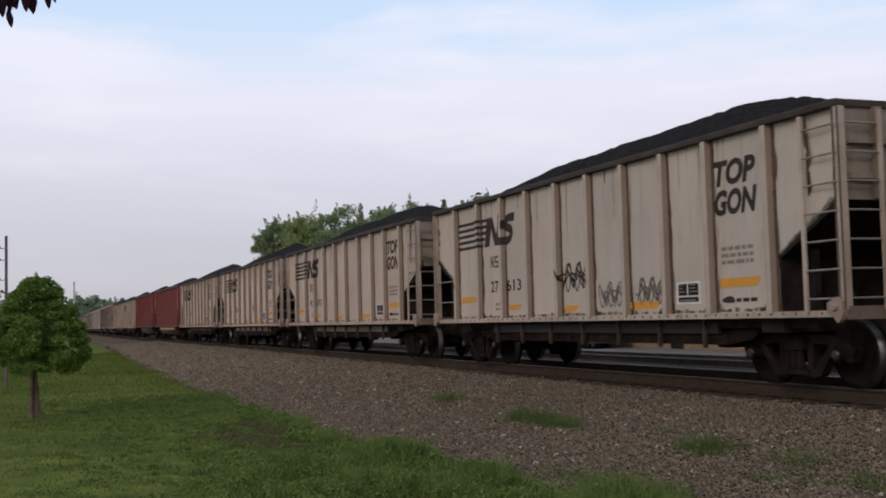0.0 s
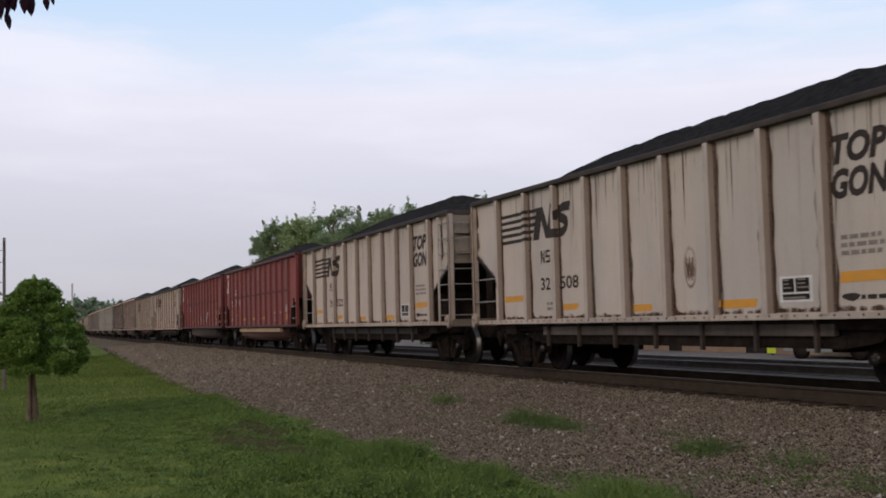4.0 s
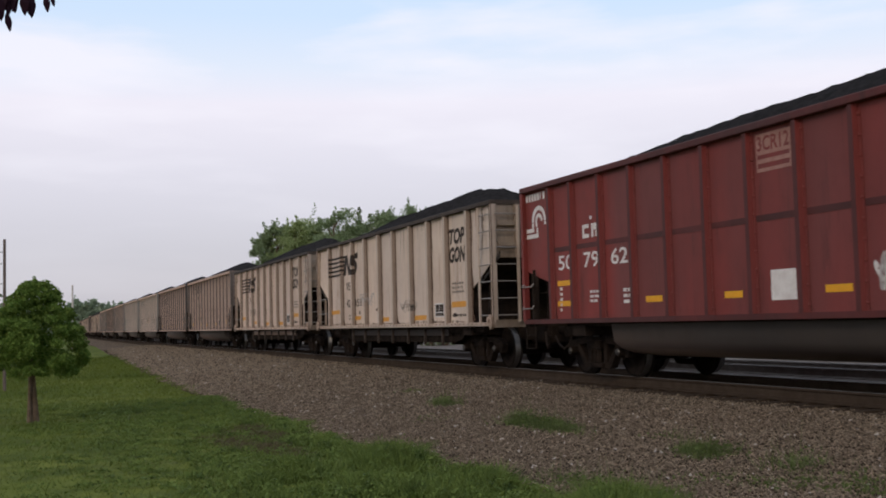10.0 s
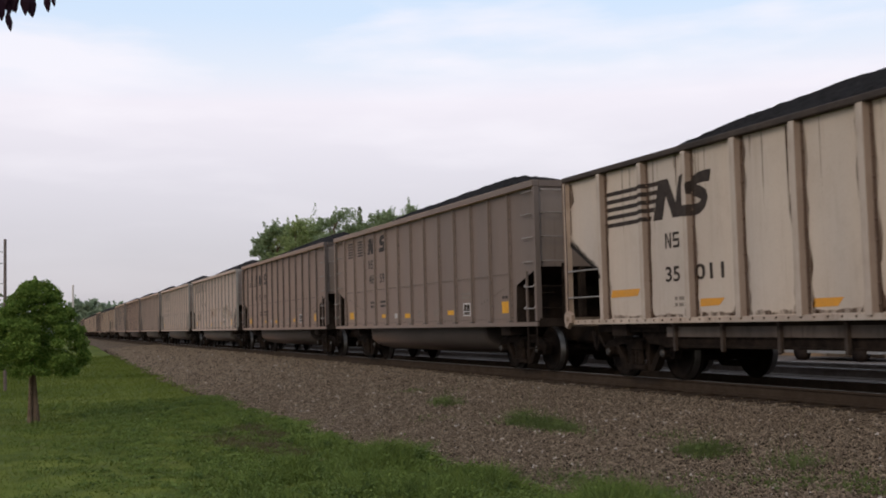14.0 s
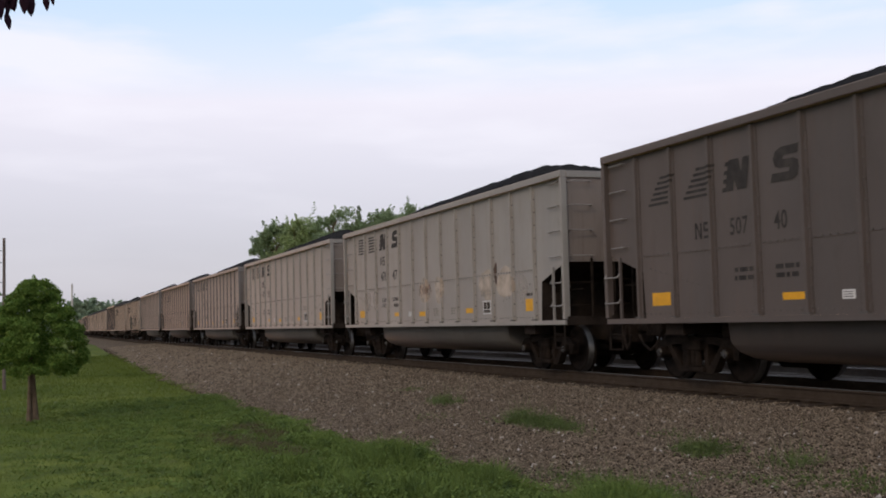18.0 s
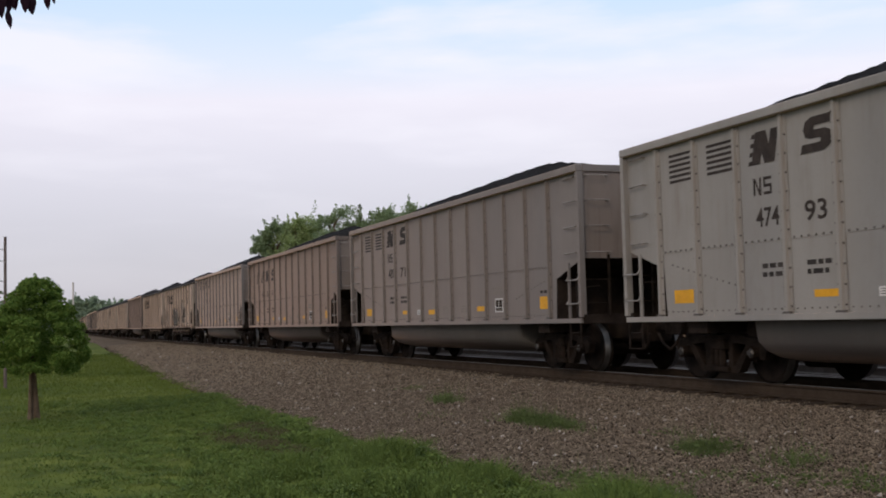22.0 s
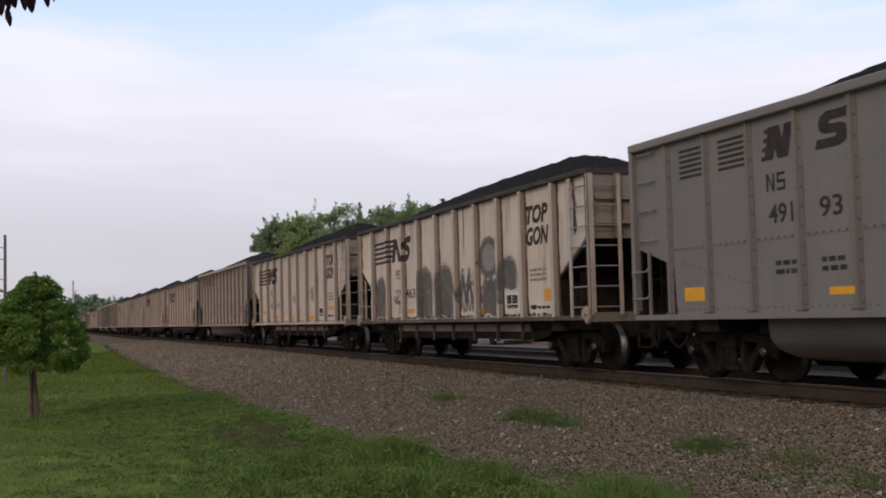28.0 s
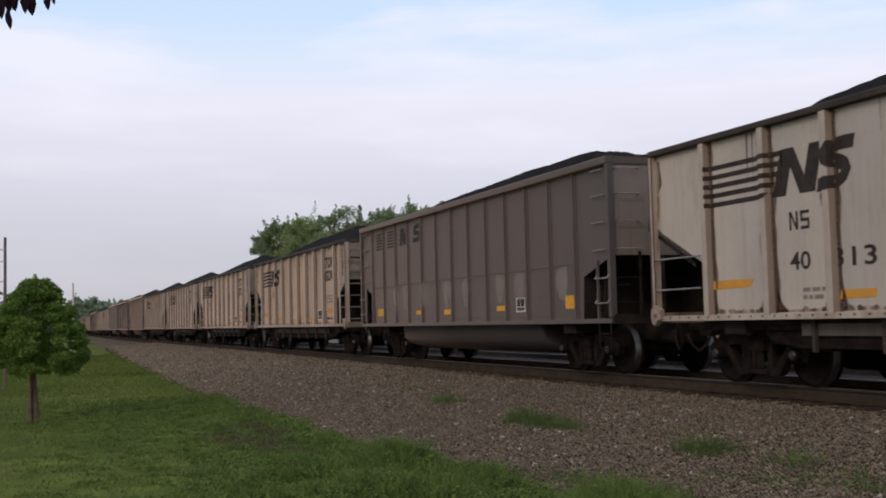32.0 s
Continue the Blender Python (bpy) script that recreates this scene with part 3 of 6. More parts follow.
# ---- trees and poles ----
def garden_tree(x, y, z):
    """A clipped small tree: three stems and a close rounded crown, widest low down."""
    rng = np.random.default_rng(8)
    tree = tagged(new("garden_tree"), "small clipped evergreen tree with a dense rounded crown on the lawn", "tree")
    tree.matrix_world = pose(x, y, z) @ Matrix.Scale(1.10, 4)
    for dx, dy, r, tx, ty in ((0.0, 0.03, 0.066, 0.0, -0.03), (0.06, -0.07, 0.040, 0.0, 0.01)):
        bm = bmesh.new()
        pts = [(dx, dy, k * 0.22 - 0.03) for k in range(4)]
        pts = [(px + tx * k / 3, py + ty * k / 3, pz) for k, (px, py, pz) in enumerate(pts)] + [(dx + 2.2 * tx, dy + 2.2 * ty, 1.25)]
        for k, (a, b) in enumerate(zip(pts, pts[1:])):
            rod(bm, a, b, r * (1.15 - 0.15 * k), 9, r * (1.0 - 0.17 * k))
        part("trunk", bm, BARK, tree)
    prof_z = [0.80, 0.92, 1.08, 1.38, 1.75, 2.1, 2.3, 2.46]
    prof_r = [0.55, 0.80, 0.88, 0.85, 0.70, 0.45, 0.28, 0.06]
    lumps = []
    for i in range(150):
        z = rng.uniform(0.84, 2.40)
        ang = i * 2.399 + rng.normal(0, 0.3)
        r = float(np.interp(z, prof_z, prof_r)) * rng.uniform(0.79, 0.90)
        lumps.append((r * math.cos(ang) + 0.04, r * math.sin(ang) + 0.06, z, rng.uniform(0.11, 0.17)))
    for i in range(40):
        z, r, ang = rng.uniform(0.9, 2.1), rng.uniform(0, 0.5), rng.uniform(0, 6.28)
        lumps.append((r * math.cos(ang), r * math.sin(ang), z, 0.28))
    c = []
    for lx, ly, lz, lr in lumps:
        d = rng.normal(size=(260, 3))
        d /= np.linalg.norm(d, axis=1)[:, None]
        c.append(np.array([lx, ly, lz]) + d * lr * np.array([1, 1, 0.64]) * rng.uniform(0.55, 1.05, (260, 1)))
    c = np.concatenate(c)
    c = c[c[:, 2] > 0.76]
    # sprigs that stand up out of the crown
    tips = np.concatenate([np.c_[0.06 + tx + rng.normal(0, 0.02, 60), ty + rng.normal(0, 0.02, 60), tz + rng.uniform(-0.12, 0.08, 60)] for tx, ty, tz in ((-0.05, 0.02, 2.46), (0.0, 0.22, 2.40), (0.1, -0.12, 2.34), (-0.1, 0.36, 2.22))])
    v, f = leaves(np.concatenate([c, tips]), 0.026, rng, 0.1, 1.9)
    tagged(part("crown", soup("crown", v, f, SHRUB), None, tree), kind="stuff")
    return tree


garden_tree(-22.9, 0.33, -0.64)


def wood_tree(x, y, top, wide, kind, seed, label, mat=WOOD_LEAF, size=0.13, count=17000, low=0.25):
    """A woodland tree: tapered trunk, limbs, and a crown of leaf clumps with gaps."""
    rng = np.random.default_rng(seed)
    tall = top + 0.8
    tree = tagged(new("tree" if kind == "broad" else "conifer"), label, "tree", "trees beyond the track")
    tree.matrix_world = pose(x, y, -0.8)
    bm = bmesh.new()
    rod(bm, (0, 0, 0), (0.1, 0.05, tall * 0.5), tall * 0.022, 8, tall * 0.014)
    rod(bm, (0.1, 0.05, tall * 0.5), (0, 0.1, tall * 0.9), tall * 0.014, 8, tall * 0.003)
    part("trunk", bm, BARK, tree)
    clumps = []
    if kind == "broad":
        for _ in range(34):
            h = rng.uniform(low, 0.97)
            r = wide / 2 * math.sin(math.pi * min(1, 0.18 + 0.8 * (h - low) / (1 - low))) ** 0.7 * math.sqrt(rng.uniform(0.1, 1))
            a = rng.uniform(0, 2 * math.pi)
            clumps.append((r * math.cos(a), r * math.sin(a), h * tall, rng.uniform(0.09, 0.17) * wide))
    else:
        for k in range(30):
            h = 0.15 + 0.85 * k / 29
            r = wide / 2 * (1.02 - h) * rng.uniform(0.5, 1.3)
            a = rng.uniform(0, 2 * math.pi)
            clumps.append((r * math.cos(a), r * math.sin(a), h * tall - 0.2, (0.05 + 0.14 * (1 - h)) * wide))
    for cx, cy, cz, cr in clumps[::3]:
        bm = bmesh.new()
        rod(bm, (0, 0, max(0.3, cz - 0.25 * tall * 0.4)), (cx, cy, cz), 0.012 * tall * 0.6, 5, 0.02)
        part("limb", bm, BARK, tree)
    if kind != "broad":
        h, a = 1 - rng.uniform(0, 0.93, count) ** 0.8, rng.uniform(0, 2 * np.pi, count)
        tier = 0.45 + 0.55 * np.abs(np.sin(h * 24 + 1.5 * np.sin(a * 2)))
        r = wide / 2 * (1.03 - h) * np.sqrt(rng.uniform(0.02, 1, count)) * tier + rng.normal(0, 0.08, count)
        pts = np.c_[r * np.cos(a), r * np.sin(a), h * tall - 0.25 * np.abs(r)]
    else:
        # two thirds in close clumps, one third on sprigs that stand up and out of them
        per = count * 2 // 3 // len(clumps)
        pts = []
        for cx, cy, cz, cr in clumps:
            d = np.clip(rng.normal(0, 1, (per, 3)), -1.5, 1.5)
            pts.append(np.array([cx, cy, cz]) + d * np.array([cr, cr, cr * 0.75]) * 0.62)
            for _ in range(5):
                root = np.array([cx, cy, cz]) + rng.normal(0, 0.45, 3) * cr
                way = np.array([cx, cy, 0]) * 0.5 / max(wide, 1) + rng.normal(0, 0.5, 3) + np.array([0, 0, 0.6])
                ln = rng.uniform(0.4, 1.2) * cr * 1.15
                k = max(4, per // 10)
                u = rng.uniform(0, 1, k)[:, None]
                pts.append(root + way * ln * u + rng.normal(0, 0.09, (k, 3)) * (1.4 - u))
        pts = np.concatenate(pts)
    v, f = leaves(pts, size, rng, 0.2, 1.5)
    tagged(part("crown", soup("crown", v, f, mat), None, tree), kind="stuff")
    return tree


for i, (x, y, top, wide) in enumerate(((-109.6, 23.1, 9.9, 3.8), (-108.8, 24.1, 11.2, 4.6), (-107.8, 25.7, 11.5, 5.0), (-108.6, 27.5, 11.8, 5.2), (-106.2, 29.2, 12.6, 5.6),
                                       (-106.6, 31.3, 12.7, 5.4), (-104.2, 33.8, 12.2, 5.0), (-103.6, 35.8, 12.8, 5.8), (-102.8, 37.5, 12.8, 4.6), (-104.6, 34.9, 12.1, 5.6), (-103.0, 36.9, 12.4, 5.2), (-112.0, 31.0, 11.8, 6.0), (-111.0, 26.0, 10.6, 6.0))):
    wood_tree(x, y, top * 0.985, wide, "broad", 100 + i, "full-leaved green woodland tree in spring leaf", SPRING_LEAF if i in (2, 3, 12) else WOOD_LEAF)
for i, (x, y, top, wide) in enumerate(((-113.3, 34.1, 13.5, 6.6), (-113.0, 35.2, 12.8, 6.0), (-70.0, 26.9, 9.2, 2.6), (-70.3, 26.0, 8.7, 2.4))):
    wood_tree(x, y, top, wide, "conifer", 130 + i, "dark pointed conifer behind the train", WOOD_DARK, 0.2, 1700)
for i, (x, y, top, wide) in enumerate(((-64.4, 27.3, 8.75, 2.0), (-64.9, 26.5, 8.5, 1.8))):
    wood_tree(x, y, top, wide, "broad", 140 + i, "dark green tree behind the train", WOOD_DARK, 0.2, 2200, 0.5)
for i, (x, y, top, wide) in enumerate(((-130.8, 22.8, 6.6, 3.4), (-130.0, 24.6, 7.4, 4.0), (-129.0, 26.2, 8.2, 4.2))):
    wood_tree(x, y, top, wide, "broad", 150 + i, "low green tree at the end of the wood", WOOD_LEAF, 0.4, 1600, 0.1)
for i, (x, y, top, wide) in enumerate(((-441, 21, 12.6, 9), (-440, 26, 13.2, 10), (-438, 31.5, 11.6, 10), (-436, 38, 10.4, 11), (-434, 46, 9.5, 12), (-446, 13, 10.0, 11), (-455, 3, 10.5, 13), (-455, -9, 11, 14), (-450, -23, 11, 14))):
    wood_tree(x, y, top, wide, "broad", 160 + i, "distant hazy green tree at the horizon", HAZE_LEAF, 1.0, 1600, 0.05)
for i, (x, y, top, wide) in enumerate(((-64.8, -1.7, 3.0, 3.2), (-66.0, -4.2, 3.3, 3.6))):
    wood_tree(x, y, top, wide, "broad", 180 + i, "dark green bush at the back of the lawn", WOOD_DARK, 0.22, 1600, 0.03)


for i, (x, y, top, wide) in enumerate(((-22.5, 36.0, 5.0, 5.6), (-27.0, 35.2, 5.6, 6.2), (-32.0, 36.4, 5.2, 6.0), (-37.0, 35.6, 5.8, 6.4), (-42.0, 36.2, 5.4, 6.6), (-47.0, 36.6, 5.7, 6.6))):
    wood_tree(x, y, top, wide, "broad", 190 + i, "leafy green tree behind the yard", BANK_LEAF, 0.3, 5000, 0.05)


def pole(x, y, z, top, r, arms, label, wood=POLE):
    thing = tagged(new("utility_pole"), label, "pole", "line poles")
    thing.matrix_world = pose(x, y, z)
    bm = bmesh.new()
    rod(bm, (0, 0, -0.1), (0, 0, top - z), r, 12, r * 0.82)
    part("shaft", bm, wood, thing)
    for h in arms:
        bm = bmesh.new()
        rod(bm, (0, -r, h - z), (0.02, -r - 0.13, h - z), 0.012, 6)
        rod(bm, (0.02, -r - 0.13, h - z - 0.01), (0.02, -r - 0.13, h - z + 0.07), 0.028, 8, 0.02)
        part("insulator", bm, TRUCK, thing)
    return thing


pole(-35.8, -0.29, -0.64, 3.88, 0.05, (3.50, 3.15, 2.55), "weathered grey timber pole with small insulators")
pole(-110.5, 5.05, -0.6, 5.45, 0.10, (), "thin pale pole standing by the line", PALE_POLE)


def hanging_branch():
    """A twig with dark leaves that hangs into the top corner of the view."""
    rng = np.random.default_rng(21)
    thing = tagged(new("plum_tree"), "slender tree with dark purple leaves on a drooping branch", "tree")
    thing.matrix_world = pose(0, -0.012, 0.236)
    bm = bmesh.new()
    rod(bm, (-3.2, -2.6, -0.95), (-3.2, -2.5, 2.2), 0.09, 10, 0.05)
    part("trunk", bm, BARK, thing)
    bm = bmesh.new()
    rod(bm, (-3.2, -2.5, 2.1), (-3.2, -0.35, 1.95), 0.03, 7, 0.008)
    part("branch", bm, BARK, thing)
    bm = bmesh.new()
    a = (-3.2, -0.35, 1.95)
    rod(bm, a, (-3.2, -0.06, 1.775), 0.008, 6, 0.004)
    rod(bm, (-3.2, -0.06, 1.775), (-3.2, 0.13, 1.768), 0.004, 6, 0.002)
    part("twig", bm, BARK, thing)
    for px, py, pz, ln, tilt in ((0, -0.042, 1.768, 0.098, 0.05), (0.01, -0.034, 1.775, 0.105, 0.12), (-0.01, -0.024, 1.77, 0.088, -0.1), (0, -0.014, 1.77, 0.080, 0.15), (0.01, -0.006, 1.766, 0.066, -0.2), (-0.01, 0.006, 1.77, 0.070, 0.1), (0, 0.016, 1.768, 0.068, -0.15),
                                 (0, -0.009, 1.704, 0.058, 0.16), (0.01, 0.034, 1.768, 0.078, 0.05), (-0.01, 0.044, 1.766, 0.074, 0.14), (0, 0.051, 1.768, 0.080, 0.06), (0, -0.044, 1.648, 0.036, 0.35),
                                 (0, 0.090, 1.764, 0.058, 0.12), (0.01, 0.104, 1.764, 0.044, 0.2), (0.02, -0.06, 1.75, 0.1, 0.1), (0, -0.07, 1.70, 0.09, 0.3)):
        bm = bmesh.new()
        w = ln * 0.16
        rim = [(0, 0), (w * 0.8, -ln * 0.3), (w, -ln * 0.55), (w * 0.5, -ln * 0.85), (0, -ln), (-w * 0.5, -ln * 0.85), (-w, -ln * 0.55), (-w * 0.8, -ln * 0.3)]
        mid = [bm.verts.new((0.006, 0, -ln * k)) for k in (0.0, 0.5, 1.0)]
        c, s = math.cos(tilt), math.sin(tilt)
        turn = rng.uniform(-0.6, 0.6)
        vs = [bm.verts.new((math.sin(turn) * u, u * c - q * s, u * s + q * c)) for u, q in rim]
        for i in range(8):
            bm.faces.new((vs[i], vs[(i + 1) % 8], mid[1]))
        for vert in bm.verts:
            vert.co += Vector((-3.2 + px, py, pz))
        part("leaf", bm, PLUM, thing)


hanging_branch()


# ---- beyond the tracks ----
def shed():
    thing = tagged(new("storage_shed"), "long low tan warehouse with dark doorways beyond the yard", "building")
    thing.matrix_world = pose(-44, 26.2, -0.45)
    wall = plain("tan_wall_panels", (0.30, 0.205, 0.13), (0.22, 0.145, 0.09), 0.9, 0.85)
    roofm = plain("dull_roof_sheet", (0.20, 0.19, 0.18), (0.26, 0.25, 0.24), 1.0, 0.7)
    for k in range(11):
        x0 = -15 + k * 2.75
        bm = bmesh.new()
        box(bm, x0, x0 + 2.72, 0, 0.2, 0, 2.6)
        part("wall_panel", bm, wall, thing)
    bm = bmesh.new()
    box(bm, -15, 15.2, 5.8, 6, 0, 2.6), box(bm, -15, -14.8, 0.2, 5.8, 0, 2.6), box(bm, 15, 15.2, 0.2, 5.8, 0, 2.6)
    part("wall", bm, wall, thing)
    bm = bmesh.new()
    prism(bm, [(-15.3, 2.6), (15.5, 2.6), (15.5, 2.72), (-15.3, 2.72)], -0.4, 6.4)
    part("roof", bm, roofm, thing)
    for x0, w in ((-4.2, 1.3), (2.6, 0.9), (8.0, 1.2)):
        bm = bmesh.new()
        box(bm, x0, x0 + w, -0.06, -0.004, 0.0, 2.1)
        part("door", bm, SOOT, thing)


def parked_car(x, y, tone, label):
    thing = tagged(new("parked_car"), label, "car", "cars parked by the yard")
    thing.matrix_world = pose(x, y, -0.46)
    bm = bmesh.new()
    prism(bm, [(-2.2, 0.25), (2.2, 0.25), (2.25, 0.6), (2.0, 0.85), (1.1, 0.92), (0.5, 1.38), (-1.2, 1.40), (-1.9, 0.95), (-2.25, 0.85)], -0.85, 0.85)
    part("body", bm, tone, thing)
    bm = bmesh.new()
    prism(bm, [(0.95, 0.95), (0.45, 1.32), (-1.15, 1.33), (-1.7, 0.97)], -0.87, -0.856)
    part("window", bm, plain("tinted_car_glass", (0.02, 0.022, 0.025), (0.03, 0.032, 0.036), 3, 0.1), thing)
    for wx in (-1.35, 1.35):
        bm = bmesh.new()
        revolve(bm, [(-0.9, 0.1), (-0.9, 0.31), (-0.7, 0.31), (-0.7, 0.1)], 18)
        w = part("wheel", bm, SOOT, thing)
        w.location = (wx, 0, 0.31)


shed()
CAR_WHITE = plain("silver_car_paint", (0.30, 0.295, 0.29), (0.24, 0.235, 0.23), 2, 0.5)
parked_car(-57.0, 24.9, CAR_WHITE, "dull silver car parked beyond the yard tracks")
parked_car(-28.6, 24.7, CAR_WHITE, "dull silver car parked beside a fence beyond the tracks")
parked_car(-46.5, 24.9, plain("dark_car_paint", (0.035, 0.035, 0.04), (0.05, 0.05, 0.055), 2, 0.35), "dark car parked beyond the yard tracks")


def warning_board(x, y):
    thing = tagged(new("warning_board"), "small bright yellow-green board on a short post", "sign")
    thing.matrix_world = pose(x, y, -0.46)
    bm = bmesh.new()
    rod(bm, (0, 0.03, 0), (0, 0.03, 0.62), 0.03, 8)
    part("post", bm, TRUCK, thing)
    bm = bmesh.new()
    box(bm, -0.24, 0.24, -0.02, 0.0, 0.08, 0.6)
    part("board", bm, plain("yellow_green_sheet", (0.62, 0.72, 0.04), (0.55, 0.64, 0.04), 5, 0.5), thing)
    bm = bmesh.new()
    box(bm, -0.18, 0.18, -0.028, -0.022, 0.30, 0.36)
    part("bar", bm, SOOT, thing)


warning_board(-33.2, 25.2)


# ---- the coal train ----
PANEL, FACE = 1.52, 1.62      # half widths: side sheets, outer face of the posts
PITCH = 16.7                  # usual distance from car to car


class Kind:
    """Sizes of one pattern of coal gondola."""

    def __init__(self, half, posts, post_w, post_d, sill, chord, top, notch, tub):
        self.half, self.posts, self.post_w, self.post_d = half, posts, post_w, post_d
        self.sill, self.chord, self.top, self.notch, self.tub = sill, chord, top, notch, tub
        self.heap = 0.79 if sill == 0.98 else 0.92 if sill == 1.0 else 0.82


KINDS = {
    "ribbed": Kind(7.40, [-6.02, -4.61, -3.29, -2.01, -0.67, 0.63, 1.91, 3.19, 4.42, 5.88], 0.17, 0.10, 1.00, 3.64, 3.735, ((6.02, 1.02), (6.02, 1.78), (7.35, 2.45)), None),
    "ribbed_long": Kind(7.68, [-6.17, -4.73, -3.43, -2.07, -0.67, 0.65, 2.11, 3.51, 4.75, 6.18], 0.17, 0.10, 1.00, 3.64, 3.735, ((6.27, 1.02), (6.27, 1.80), (7.63, 2.46)), None),
    "tub": Kind(7.64, [k * 1.067 - 6.60 for k in range(13)], 0.075, 0.055, 0.98, 3.76, 3.89, ((6.45, 1.02), (6.50, 1.80), (7.58, 2.14)), (4.30, 0.30)),
    "smooth": Kind(7.82, [-6.60] + [k * 1.09 - 5.69 for k in range(12)], 0.12, 0.08, 1.03, 3.66, 3.77, ((6.45, 1.05), (6.52, 1.62), (6.75, 1.80), (7.78, 2.07)), (4.55, 0.36)),
}


def post_mesh(k, stain):
    bm = bmesh.new()
    w, d = k.post_w / 2, k.post_d
    z0, z1 = k.sill + 0.03, k.chord
    # hat section with flanges, seen along z
    out = [(-w - 0.05, 0), (-w - 0.05, -0.012), (-w - 0.014, -0.012), (-w, -0.012), (-w * 0.72, -d), (w * 0.72, -d), (w, -0.012), (w + 0.014, -0.012), (w + 0.05, -0.012), (w + 0.05, 0)]
    a = [bm.verts.new((x, y, z0)) for x, y in out]
    b = [bm.verts.new((x, y, z1)) for x, y in out]
    for i in range(len(out) - 1):
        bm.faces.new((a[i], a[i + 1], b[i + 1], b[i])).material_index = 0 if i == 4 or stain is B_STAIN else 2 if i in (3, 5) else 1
    bm.faces.new(a[::-1]), bm.faces.new(b)
    if d > 0.05:
        z = z0 + 0.12
        while z < z1 - 0.05:
            for x in (-w - 0.027, w + 0.027):
                rod(bm, (x, -0.010, z), (x, -0.030 if stain is B_STAIN else -0.034, z), 0.018 if stain is B_STAIN else 0.026, 6, 0.012, index=1)
            z += 0.26
    if stain is B_STAIN:
        # clip at the foot
        box(bm, -0.075, 0.075, -0.072, 0.004, z0 + 0.022, z0 + 0.052, index=1)
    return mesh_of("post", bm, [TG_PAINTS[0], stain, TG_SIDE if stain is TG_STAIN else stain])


def body_mesh(k, name):
    n = k.notch
    right = list(n) + [(k.half - 0.04, k.chord + 0.03)]
    outline = [(x, z) for x, z in right] + [(-x, z) for x, z in right[::-1]]
    bm = bmesh.new()
    faces = prism(bm, outline, -PANEL, PANEL)
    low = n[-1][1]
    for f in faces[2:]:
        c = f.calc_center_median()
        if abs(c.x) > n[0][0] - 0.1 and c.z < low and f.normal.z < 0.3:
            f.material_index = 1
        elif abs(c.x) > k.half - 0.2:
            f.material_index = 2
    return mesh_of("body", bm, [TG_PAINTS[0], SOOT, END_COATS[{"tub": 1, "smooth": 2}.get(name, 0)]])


def load_mesh(k, seed):
    """The heap of coal: rounded ends, a ridge, and a rough surface."""
    rng = random.Random(seed)
    bm = bmesh.new()
    nx, ny = 110, 18
    hx, hy = k.half - 0.10, PANEL - 0.02
    grid = []
    off = Vector((seed * 7.1, seed * 3.3, 0))
    shift = rng.uniform(-0.35, 0.35)
    along = (-7.3, -6.6, -5.6, -4.8, -3.2, 0.0, 2.6, 3.4, 4.2, 5.0, 6.0, 6.8, 7.3)
    rise = (0.0, 0.03, 0.32, 0.56, 0.71, 0.77, 0.82, 0.83, 0.76, 0.60, 0.33, 0.10, 0.02)
    for i in range(nx + 1):
        x = -hx + 2 * hx * i / nx
        ridge = k.heap * float(np.interp(x + shift, along, rise)) * (1 + 0.06 * noise.noise(Vector((x * 0.5, seed, 0))))
        row = []
        for j in range(ny + 1):
            y = -hy + 2 * hy * j / ny
            u = abs(y) / hy
            z = k.top - 0.10 + (ridge + 0.10) * (1 - u ** 1.25)
            z += 0.025 * noise.noise(Vector((x * 1.7, y * 1.7, 0)) + off) + 0.03 * noise.noise(Vector((x * 6.1, y * 6.1, 3)) + off) + 0.022 * rng.uniform(-1, 1)
            row.append(bm.verts.new((x, y, z)))
        grid.append(row)
    for i in range(nx):
        for j in range(ny):
            bm.faces.new((grid[i][j], grid[i + 1][j], grid[i + 1][j + 1], grid[i][j + 1])).smooth = True
    return mesh_of("coal_load", bm, COAL)


def chord_meshes(k):
    out = []
    for y0, y1 in ((-FACE - 0.01, -PANEL + 0.03), (PANEL - 0.03, FACE + 0.01)):
        bm = bmesh.new()
        box(bm, -k.half, k.half, y0, y1, k.chord, k.top)
        bmesh.ops.bevel(bm, geom=bm.edges[:], offset=0.012, segments=1, affect="EDGES")
        out.append(mesh_of("top_chord", bm, CHORD))
    for x0, x1 in ((-k.half, -k.half + 0.1), (k.half - 0.1, k.half)):
        bm = bmesh.new()
        box(bm, x0, x1, -PANEL + 0.032, PANEL - 0.032, k.chord, k.top - 0.004)
        out.append(mesh_of("end_chord", bm, CHORD))
    return out


